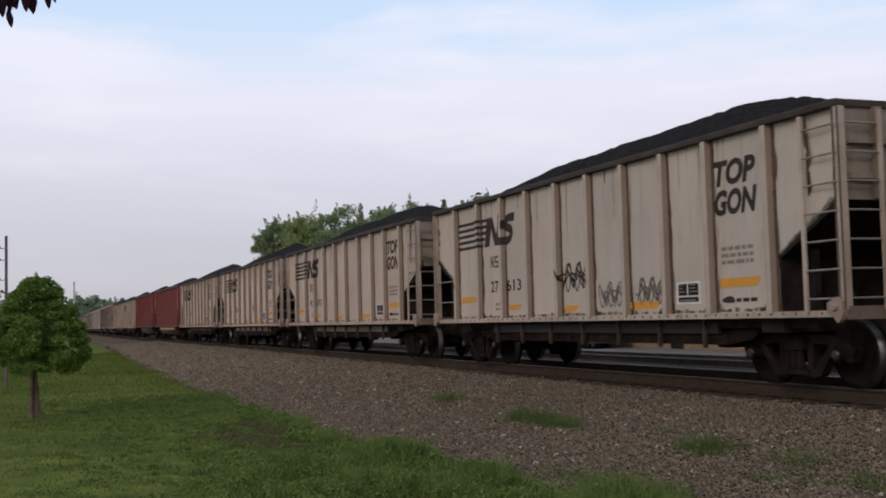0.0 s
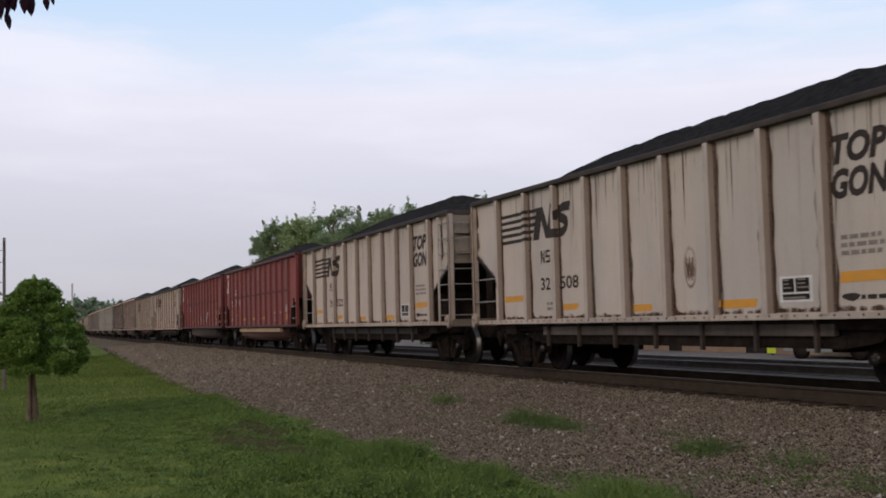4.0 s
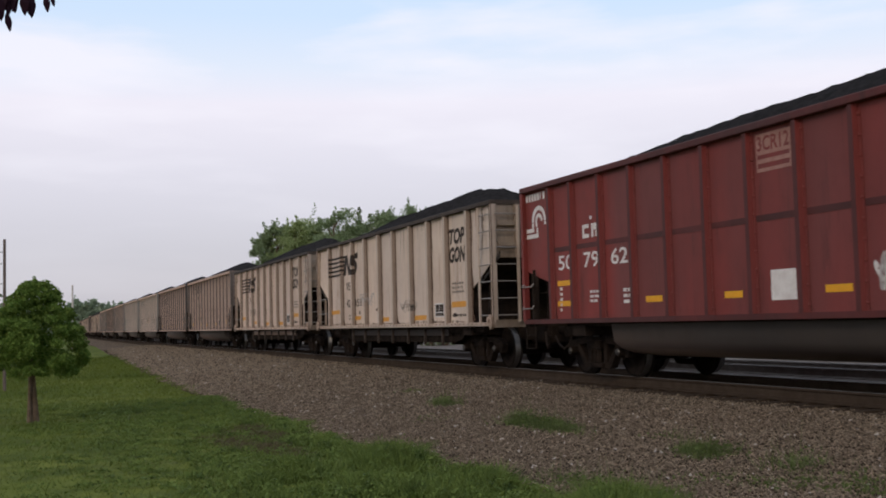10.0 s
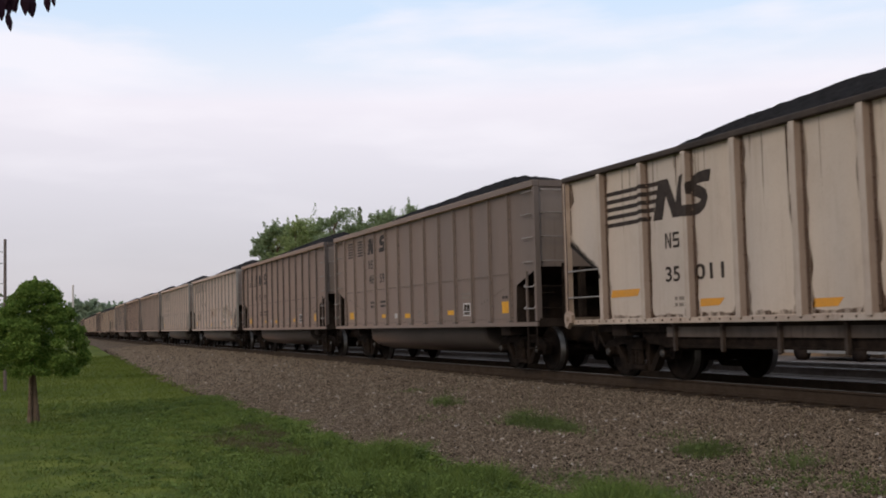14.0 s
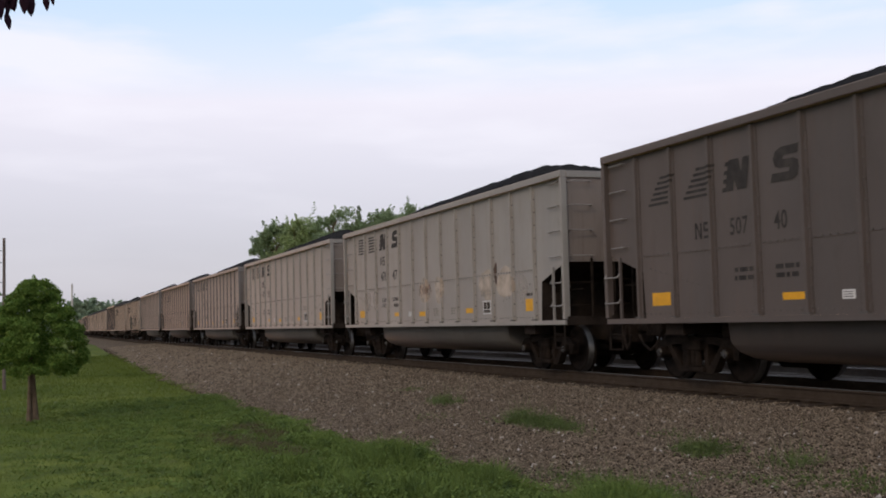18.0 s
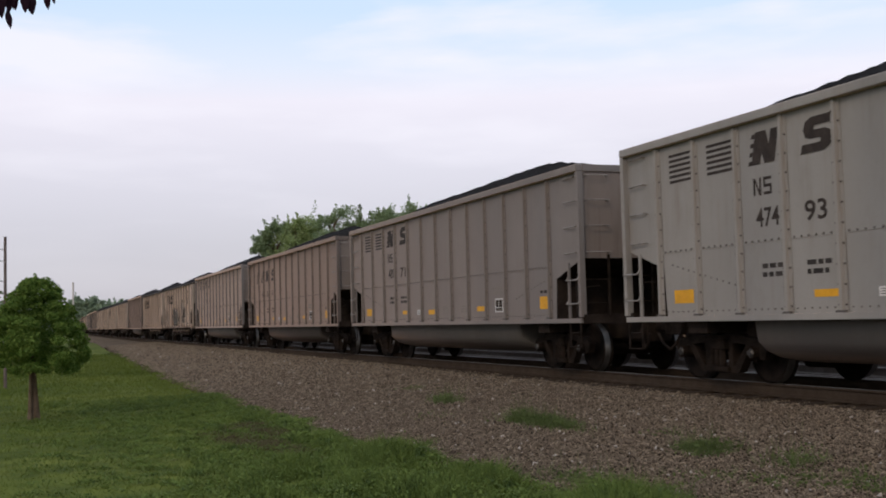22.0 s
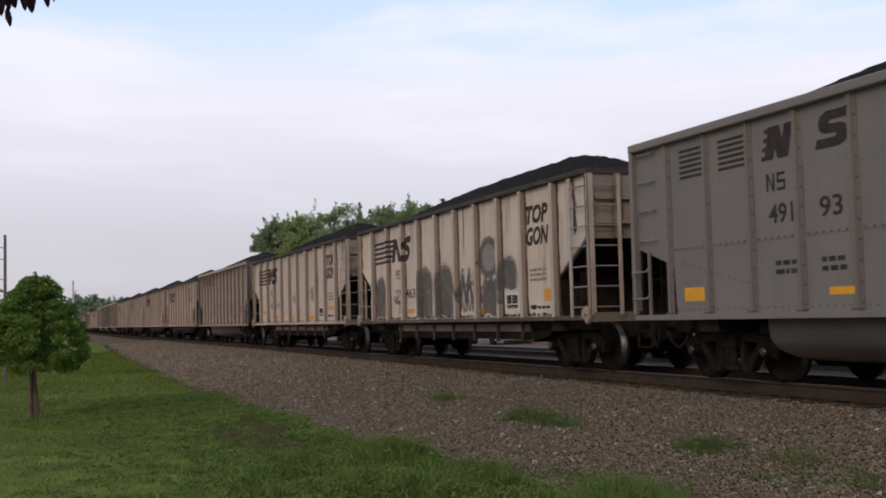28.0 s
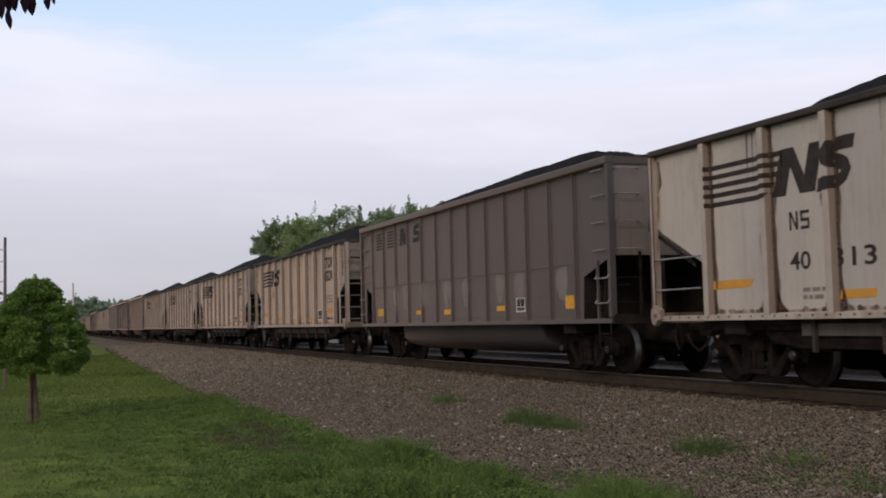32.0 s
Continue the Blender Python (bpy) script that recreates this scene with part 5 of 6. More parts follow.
def mark(car, name, bm, material, kind, x=0.0, z=0.0, over_posts=True, label="", lift=0.0):
    """Paint a flat shape on the near side: on the sheet, and carried over the outer face of the posts that it crosses."""
    k = KINDS[kind]
    if name == "number":
        return digits(car, bm, material, kind, x, z, over_posts, lift)
    for v in bm.verts:
        v.co.x += x
        v.co.z += z
    if kind == "ribbed_long":
        mid = (min(v.co.x for v in bm.verts) + max(v.co.x for v in bm.verts)) / 2
        for v in bm.verts:
            v.co.x += float(np.interp(mid, (-6.0, -3.0, 0.0, 2.0, 3.5, 6.0), (-0.26, -0.26, 0.0, 0.2, 0.36, 0.32)))
    facing_out(bm)
    out = bmesh.new()
    lo, hi = min(v.co.x for v in bm.verts), max(v.co.x for v in bm.verts)
    pieces, at = [], lo - 0.01
    h, w = k.post_w / 2, k.post_w / 2 * 0.72
    if k.post_d < 0.05:
        pieces.append((at, hi + 0.01, k.post_d + 0.003, k.post_d + 0.003))
    else:
        for px in k.posts:
            if px + 0.2 > lo and px - 0.2 < hi:
                pieces += [(at, px - h - 0.056, 0.004, 0.004), (px - h - 0.056, px - h - 0.05, 0.004, 0.015), (px - h - 0.05, px - h, 0.015, 0.015), (px + h, px + h + 0.05, 0.015, 0.015), (px + h + 0.05, px + h + 0.056, 0.015, 0.004)]
                if over_posts:
                    pieces += [(px - w, px + w, k.post_d + 0.003, k.post_d + 0.003), (px - h, px - w, 0.015, k.post_d + 0.003), (px + w, px + h, k.post_d + 0.003, 0.015)]
                at = px + h + 0.056
        pieces.append((at, hi + 0.01, 0.004, 0.004))
    for a, b, d, e in pieces:
        if b - a < 0.002:
            continue
        t = bm.copy()
        for plane, no in ((a, (-1, 0, 0)), (b, (1, 0, 0))):
            bmesh.ops.bisect_plane(t, geom=t.verts[:] + t.edges[:] + t.faces[:], plane_co=(plane, 0, 0), plane_no=no, clear_outer=True)
        for f in t.faces:
            out.faces.new([out.verts.new((v.co.x, -PANEL - d - (e - d) * (v.co.x - a) / (b - a) - lift, v.co.z)) for v in f.verts])
        t.free()
    bm.free()
    if not out.faces:
        out.free()
        return None
    bmesh.ops.remove_doubles(out, verts=out.verts[:], dist=0.0002)
    return part(name, out, material, car, label)


def stripes_mark(car, kind):
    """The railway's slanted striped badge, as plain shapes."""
    shapes = []
    for i in range(5):
        z = 2.65 + i * 0.138
        shapes.append([(-5.70, z), (-4.25 + i * 0.10, z), (-4.22 + i * 0.10, z + 0.072), (-5.70, z + 0.072)])
    # slanted block with two wedges out of it, and a rounded stepped block
    shapes.append([(-4.18, 2.64), (-3.90, 2.64), (-3.78, 3.02), (-3.60, 2.64), (-3.30, 2.64), (-3.12, 3.28), (-3.38, 3.28), (-3.50, 2.88), (-3.70, 3.28), (-3.98, 3.28)])
    bend_line = ((0.60, 0.575), (0.44, 0.58), (0.30, 0.575), (0.20, 0.545), (0.155, 0.48), (0.18, 0.415), (0.27, 0.375), (0.38, 0.345), (0.47, 0.305), (0.515, 0.235), (0.485, 0.155), (0.40, 0.105), (0.28, 0.09), (0.13, 0.09), (0.0, 0.09))
    rims = []
    for i, (u, q) in enumerate(bend_line):
        (ua, qa), (ub, qb) = bend_line[max(0, i - 1)], bend_line[min(len(bend_line) - 1, i + 1)]
        ln = math.hypot(ub - ua, qb - qa)
        ou, oq = -(qb - qa) / ln * 0.088, (ub - ua) / ln * 0.088
        rims.append([(-3.27 + e + 0.24 * f, 2.615 + f) for e, f in ((u + ou, q + oq), (u - ou, q - oq))])
    curl = [[p[0], p[1], r[1], r[0]] for p, r in zip(rims, rims[1:])]
    for i, sh in enumerate(shapes):
        mark(car, "badge_stripe" if i < 5 else "badge_block", flat([sh]), INK, kind, -0.17, lift=0.0002 * i)
    mark(car, "badge_block", flat(curl), INK, kind, -0.17, lift=0.0016)


def block_badge(car, kind, slanted):
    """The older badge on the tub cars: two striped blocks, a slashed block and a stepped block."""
    shapes = []
    sl = 0.12 if slanted else 0.0
    zs = 3.14 if not slanted else 2.86
    for x0, x1 in ((-6.24, -5.62), (-5.20, -4.52)):
        for i in range(6):
            z = zs + i * 0.083
            shapes.append([(x0 + sl * i * 0.6, z), (x1 + sl * i * 0.3, z), (x1 + sl * i * 0.3, z + 0.044), (x0 + sl * i * 0.6, z + 0.044)])
    n, g = -4.10, 0.11
    shapes += [[(n, zs), (n + 0.20, zs), (n + 0.22 + g, zs + 0.46), (n + g, zs + 0.46)], [(n + g, zs + 0.46), (n + 0.24 + g, zs + 0.46), (n + 0.49, zs), (n + 0.30, zs)],
               [(n + 0.34, zs), (n + 0.52, zs), (n + 0.52 + g, zs + 0.46), (n + 0.35 + g, zs + 0.46)]]
    for i in range(4):
        shapes.append([(n - 0.07 + g * i / 4, zs + i * 0.125), (n + 0.02 + g * i / 4, zs + i * 0.125), (n + 0.04 + g * i / 4, zs + i * 0.125 + 0.06), (n - 0.05 + g * i / 4, zs + i * 0.125 + 0.06)])
    s = -3.03
    low = [(0, 0.0), (0.46, 0.0), (0.58, 0.05), (0.63, 0.15), (0.60, 0.25), (0.50, 0.29), (0.24, 0.29), (0.22, 0.19), (0.42, 0.17), (0.40, 0.12), (0.04, 0.12)]
    shapes.append([(s + x, zs + z) for x, z in low])
    shapes.append([(s + 0.66 - x + 0.04, zs + 0.47 - z) for x, z in low])
    ink = INK if not slanted else INK_FADED_DARK
    for j, sh in enumerate(shapes):
        mark(car, "badge_stripe" if j < 12 or len(sh) == 4 and j > 14 else "badge_block", flat([sh]), ink, kind, lift=0.0002 * j)


PLAQUE = plain("pinkish_faded_plaque", (0.34, 0.19, 0.155), (0.27, 0.13, 0.105), 6, 0.7)
INK_FADED_DARK = plain("worn_stencil_paint", (0.030, 0.025, 0.022), (0.062, 0.051, 0.044), 5, 0.75)


def data_plate(car, kind, x0, x1, z0, z1):
    """The white-edged black stencil panel of small print."""
    plate = mark(car, "data_panel", flat([rect(x0, x1, z0, z1)]), WHITE_INK, kind, over_posts=False)
    w, h = (x1 - x0), (z1 - z0)
    m = 0.09
    cells = [rect(x0 + m * w, x0 + 0.45 * w, z0 + 0.38 * h, z1 - m * h), rect(x0 + 0.50 * w, x1 - m * w, z0 + 0.38 * h, z1 - m * h), rect(x0 + m * w, x1 - m * w, z0 + m * h, z0 + 0.31 * h)]
    mark(car, "print_field", flat(cells), SOOT, kind, over_posts=False, lift=0.003)
    rng = random.Random(int(x0 * 100))
    bars = []
    for i in range(3):
        z = z1 - h * (0.17 + 0.15 * i)
        bars.append(rect(x0 + 0.10 * w, x0 + (0.28 + 0.12 * rng.random()) * w, z, z + 0.05 * h))
        bars.append(rect(x0 + 0.55 * w, x0 + (0.70 + 0.2 * rng.random()) * w, z, z + 0.05 * h))
    bars.append(rect(x0 + 0.12 * w, x0 + 0.8 * w, z0 + 0.13 * h, z0 + 0.2 * h))
    mark(car, "small_print", flat(bars), INK_FADED, kind, over_posts=False, lift=0.006)


def print_bars(car, kind, x0, x1, z0, z1, rows, seed, mat):
    rng = random.Random(seed)
    bars = []
    h = (z1 - z0) / rows
    for i in range(rows):
        x = x0
        while x < x1 - 0.05:
            w = rng.uniform(0.06, 0.2)
            bars.append(rect(x, min(x1, x + w), z1 - h * (i + 0.75), z1 - h * (i + 0.2)))
            x += w + 0.035
    mark(car, "small_print", flat(bars), mat, kind, over_posts=False)


def scribble(car, kind, x0, x1, z0, z1, seed, mat, wide=0.03):
    """An unreadable spray tag: loops of a broad line."""
    rng = random.Random(seed)
    n = 120
    pts = []
    for i in range(n):
        t = i / (n - 1)
        pts.append((x0 + (x1 - x0) * (t + 0.13 * math.sin(t * 67 + seed)), z0 + (z1 - z0) * (0.5 + 0.47 * math.sin(t * 83 + seed * 2) * (0.62 + 0.38 * math.sin(t * 17 + seed)))))
    shapes = []
    for (xa, za), (xb, zb) in zip(pts, pts[1:]):
        dx, dz = xb - xa, zb - za
        ln = math.hypot(dx, dz) or 1
        ox, oz = -dz / ln * wide / 2, dx / ln * wide / 2
        shapes.append([(xa + ox, za + oz), (xb + ox, zb + oz), (xb - ox, zb - oz), (xa - ox, za - oz)])
    mark(car, "spray_tag", flat(shapes), mat, kind)


def blob(car, kind, cx, cz, rx, rz, seed, mat, name="spray_patch", over=True, lift=0.0):
    rng = random.Random(seed)
    out = []
    for i in range(28):
        a = 2 * math.pi * i / 28
        r = 1 + 0.10 * math.sin(3 * a + seed) + 0.06 * rng.uniform(-1, 1)
        out.append((cx + rx * r * math.cos(a), cz + rz * r * math.sin(a)))
    mark(car, name, flat([out]), mat, kind, over_posts=over, lift=lift)


def soft_blob(car, kind, cx, cz, rx, rz, seed):
    """A sprayed patch that thins out towards its rim."""
    for n, grow in enumerate((1.35, 1.0, 0.7)):
        blob(car, kind, cx, cz, rx * grow, rz * grow, seed + n, SPRAY_VEIL, lift=0.003 * n)


def weathering(car, kind, seed, heavy=1.0, lift=0.0):
    """Rust, grime and dark lines down both sides of the posts and in runs from the top; along the sill, grime with
    dimmer light put into the colour.
    """
    k = KINDS[kind]
    rng = random.Random(seed)
    w = k.post_w / 2 + 0.052
    low, high = k.sill + 0.06, k.chord - 0.01
    edge, runs = [], []
    for px in k.posts:
        for s in (-1, 1):
            # a frayed dark line down the joint of sheet and post
            z = low
            while z < high - 0.1:
                ln = min(high - z, rng.uniform(0.25, 0.9))
                if rng.random() < 0.55 + 0.4 * heavy:
                    wide = rng.uniform(0.02, 0.085) if k.tub is None else rng.uniform(0.010, 0.035)
                    a, b = px + s * w, px + s * (w + wide)
                    edge.append([(a, z), (a + s * wide * 0.4, z), (b, z + ln * rng.uniform(0.3, 0.7)), (a + s * wide * 0.3, z + ln), (a, z + ln)])
                z += ln
    if k.tub is None:
        for x0, reach in ((k.half - 0.72, 0.16), (k.half - 0.10, -0.22), (k.half - 0.68, -0.14), (-k.half + 0.10, 0.20)):
            z = k.notch[-1][1] + 0.1
            while z < high - 0.1:
                ln = rng.uniform(0.2, 0.6)
                x1 = x0 + reach * rng.uniform(0.3, 1.0)
                edge.append([(x0, z), (x1, z + ln * 0.3), (x0 + (x1 - x0) * 0.6, min(high, z + ln)), (x0, min(high, z + ln))])
                z += ln
    for px in k.posts:
        # grime caught at the foot of the post
        for s in (-1, 1):
            r, t = (rng.uniform(0.10, 0.26), rng.uniform(0.10, 0.32)) if k.tub is None else (rng.uniform(0.04, 0.10), rng.uniform(0.05, 0.16))
            edge.append([(px + s * w, low), (px + s * (w + r), low), (px + s * (w + r * 0.4), low + t * 0.35), (px + s * (w + 0.012), low + t), (px + s * w, low + t)])
    for a, b in zip(k.posts, k.posts[1:]):
        # a frayed band over the sill: grime, plus the dimmer light low down
        x = a + w
        while k.tub is None and x < b - w - 0.06:
            ln = min(b - w - x, rng.uniform(0.10, 0.30))
            t = rng.uniform(0.03, 0.08)
            edge.append([(x, low), (x + ln, low), (x + ln, low + t * 0.7), (x + ln * rng.uniform(0.4, 0.7), low + t), (x, low + t * 0.7)])
            x += ln
    for a, b in zip(k.posts, k.posts[1:]):
        a, b = a + w, b - w
        for _ in range(rng.randint(1, 4) if k.tub is None else 0):
            x, wd = rng.uniform(a + 0.05, b - 0.1), rng.uniform(0.012, 0.05)
            z0 = rng.uniform(2.2, 3.4)
            runs.append([(x, high), (x + wd, high), (x + wd * 0.7, (z0 + high) / 2), (x + wd * 0.4, z0), (x, (z0 + high) / 2)])
    tagged(mark(car, "rust_streak", flat(edge), STREAK if k.tub is None else STREAK_DARK, kind, lift=0.0005 + lift), kind="stuff")
    if runs:
        tagged(mark(car, "dirt_run", flat(runs), STREAK, kind, over_posts=False, lift=0.001 + lift), kind="stuff")


def arch(car, kind, cx, half, z0, z1, lens):
    """A tall round-topped sprayed shape with a ragged rim, dense in the middle."""
    rng = random.Random(int(cx * 100) + 700)
    for n, (grow, mat) in enumerate(((1.13, SPRAY_THIN), (1.0, SPRAY_GREY), (0.84, SPRAY_GREY))):
        w = half * grow
        top = z1 - half + w
        out = [(cx - w * 0.9, z0), (cx - w * 0.4, z0 + rng.uniform(0, 0.10)), (cx + w * 0.3, z0), (cx + w * 0.9, z0 + rng.uniform(0, 0.08))]
        for j in range(1, 5):
            out.append((cx + w * rng.uniform(0.84, 0.98), z0 + (top - w - z0) * j / 5))
        for j in range(17):
            a = math.pi * j / 16
            r = w * rng.uniform(0.94, 1.03)
            out.append((cx + r * math.cos(a), top - w + r * math.sin(a)))
        for j in range(4, 0, -1):
            out.append((cx - w * rng.uniform(0.84, 0.98), z0 + (top - w - z0) * j / 5))
        mark(car, "spray_patch", flat([out]), mat, kind, lift=0.001 * n)
    if lens:
        # a paler curl sprayed over the head
        curl = []
        for j in range(14):
            a, b = 0.25 + 0.2 * j, 0.25 + 0.2 * (j + 1)
            curl.append([(cx + r * half * math.cos(c), z1 - half * 1.1 + r * half * 0.8 * math.sin(c)) for r, c in ((0.50, a), (0.60, a), (0.60, b), (0.50, b))])
        mark(car, "spray_tag", flat(curl), SPRAY_LIGHT, kind, lift=0.004)


def ringed_blot(car, kind, cx, cz, rx, rz):
    """A dark sprayed ring round a paler disc."""
    for n in range(2):
        rng = random.Random(n + 31)
        size = [(1.0 + 0.09 * n) * rng.uniform(0.96, 1.04) for _ in range(32)]
        ring = []
        for j in range(32):
            a, b = math.pi * j / 16, math.pi * (j + 1) / 16
            ring.append([(cx + q * rx * math.cos(c), cz + q * rz * math.sin(c)) for q, c in ((0.68, a), (size[j], a), (size[(j + 1) % 32], b), (0.68, b))])
        mark(car, "spray_patch", flat(ring), SPRAY_GREY, kind, lift=0.001 * n)
    disc = [(cx + 0.70 * rx * math.cos(j * math.pi / 18), cz + 0.70 * rz * math.sin(j * math.pi / 18)) for j in range(36)]
    mark(car, "spray_patch", flat([disc]), SPRAY_DISC, kind, lift=0.003)


BLOTS = ((-1.62, 0.56, 1.09, 2.38, True), (-0.20, 0.58, 1.09, 2.38, True), (2.60, 0.52, 1.09, 1.90, False), (3.60, 0.46, 1.62, 2.36, False), (-5.40, 0.50, 1.13, 2.28, True))


def sooty_corner(car, kind):
    """Coal soot blown up the sheet round the open corners."""
    n = KINDS[kind].notch
    (xa, za), (xb, zb), (xc, zc) = n[0], n[1], n[-1]
    for s in (-1, 1):
        for i, g in enumerate((0.24, 0.17, 0.11, 0.07)):
            rng = random.Random(i * 7 + len(car.name) * 3 + s)
            out = [(s * (xb + 0.004), zb - 0.02), (s * xc, zc)]
            for j in range(17):
                f = j / 16
                out.append((s * (xc + (xb - xc) * f), zc + (zb - zc) * f + g * rng.uniform(0.55, 1.0) * (1.0 - 0.6 * f)))
            mark(car, "soot_stain", flat([out]), SPRAY_SOOT if i > 1 else SPRAY_SMUT, kind, lift=0.001 * i)


def spray_mat(name, col, soft=0.5, least=0.3):
    """A thin sprayed coat, worn through in places."""
    k = Mat(name, 0.7)
    k.p.inputs["Base Color"].default_value = (*col, 1)
    n = k.noise(k.coords(), 2.6, 5)
    a = k.span(n, 0.30, 0.62, soft * least, soft)
    k.link(a, k.p.inputs["Alpha"])
    return k.m


def streak_mat(name, col, most):
    k = Mat(name, 0.85)
    k.p.inputs["Base Color"].default_value = (*col, 1)
    n = k.noise(k.coords((7, 7, 0.8)), 1.0, 5, 0.65)
    k.link(k.span(n, 0.36, 0.62, 0.0, most), k.p.inputs["Alpha"])
    return k.m


STREAK = streak_mat("rusty_dirt", (0.085, 0.046, 0.028), 0.85)
# thin dark lines beside the posts of the cars with a belly
STREAK_DARK = streak_mat("sooty_dirt", (0.070, 0.056, 0.047), 0.22)
SPRAY_GREY = spray_mat("thin_grey_spray", (0.150, 0.134, 0.120), 0.66, 0.45)
SPRAY_THIN = spray_mat("faint_grey_spray", (0.22, 0.19, 0.165), 0.22)
SPRAY_VEIL = spray_mat("veil_of_grey_spray", (0.24, 0.19, 0.17), 0.17)
SPRAY_LIGHT = spray_mat("pale_grey_spray", (0.36, 0.32, 0.28), 0.35)
SPRAY_DISC = spray_mat("even_grey_spray", (0.25, 0.225, 0.205), 0.9, 0.75)
SPRAY_HAZE = spray_mat("faint_pale_dust", (0.50, 0.42, 0.36), 0.34)
SPRAY_SOOT = spray_mat("blown_soot", (0.018, 0.014, 0.011), 0.98, 0.85)
SPRAY_SMUT = spray_mat("thin_blown_soot", (0.030, 0.022, 0.017), 0.5, 0.2)
SPRAY_PALE = spray_mat("worn_pale_patch", (0.58, 0.46, 0.36), 0.75)
SPRAY_RUST = spray_mat("rust_stain", (0.20, 0.09, 0.05), 0.5)
SPRAY_BROWN = spray_mat("dark_rust_stain", (0.085, 0.045, 0.028), 0.9, 0.6)
SPRAY_WHITE = spray_mat("thin_white_spray", (0.60, 0.55, 0.52), 0.8)



def code_shapes(car, kind, x, z, h, mat):
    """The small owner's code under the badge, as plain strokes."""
    w = h * 0.72
    t = h * 0.17
    shapes = [rect(x, x + t, z, z + h), rect(x + w - t, x + w, z, z + h), [(x + t * 0.2, z + h), (x + t * 1.1, z + h), (x + w - t * 0.2, z), (x + w - t * 1.1, z)]]
    x += w + h * 0.2
    shapes += [rect(x, x + w, z, z + t), rect(x, x + w, z + h / 2 - t / 2, z + h / 2 + t / 2), rect(x, x + w, z + h - t, z + h), rect(x + w - t, x + w, z, z + h / 2), rect(x, x + t, z + h / 2, z + h)]
    mark(car, "code", flat(shapes), mat, kind, over_posts=False)


def marks_ribbed(car, kind, number, seed, square=False):
    stripes_mark(car, kind)
    mark(car, "lettering", letters("TOP", 0.34, 0.22, 0.022, wide=1.02), INK, kind, 4.56, 2.95, False, "black stencilled words")
    mark(car, "lettering", letters("GON", 0.34, 0.22, 0.022, wide=1.04), INK, kind, 4.55, 2.51, False, "black stencilled words")
    code_shapes(car, kind, -4.02, 2.16, 0.25, INK)
    if number:
        a, b = number
        mark(car, "number", letters(a, 0.235, 0, 0.006, wide=0.42), INK, kind, -4.04, 1.63, False)
        mark(car, "number", letters(b, 0.235, 0, 0.006, wide=0.76), INK, kind, -3.20, 1.63, False)
    rng = random.Random(seed)
    for x0, x1, z0, z1 in ((-5.84, -4.85, 1.42, 1.55), (-3.1, -2.45, 1.21, 1.33), (-0.52, 0.10, 1.14, 1.26), (1.98, 2.92, 1.14, 1.27), (4.62, 5.60, 1.42, 1.56))[:4 if square else 5]:
        mark(car, "reflector_stripe", flat([[(x0, z0), (x1 - rng.uniform(0, 0.15), z0 + 0.01), (x1, z1), (x0 + rng.uniform(0, 0.06), z1)]]), ORANGE, kind, over_posts=False)
    sooty_corner(car, kind)
    weathering(car, kind, seed + 60, 0.7 + 0.3 * (seed % 2))
    data_plate(car, kind, 3.42, 4.10, 1.20, 1.55)
    print_bars(car, kind, 4.68, 5.45, 1.74, 2.04, 3, seed, INK_FADED)
    print_bars(car, kind, -3.8, -3.35, 1.2, 1.4, 2, seed + 1, INK_FADED)
    print_bars(car, kind, 5.0, 5.55, 1.18, 1.28, 1, seed + 2, INK)
    blob(car, kind, 4.82, 1.24, 0.16, 0.05, seed, INK, "stain")


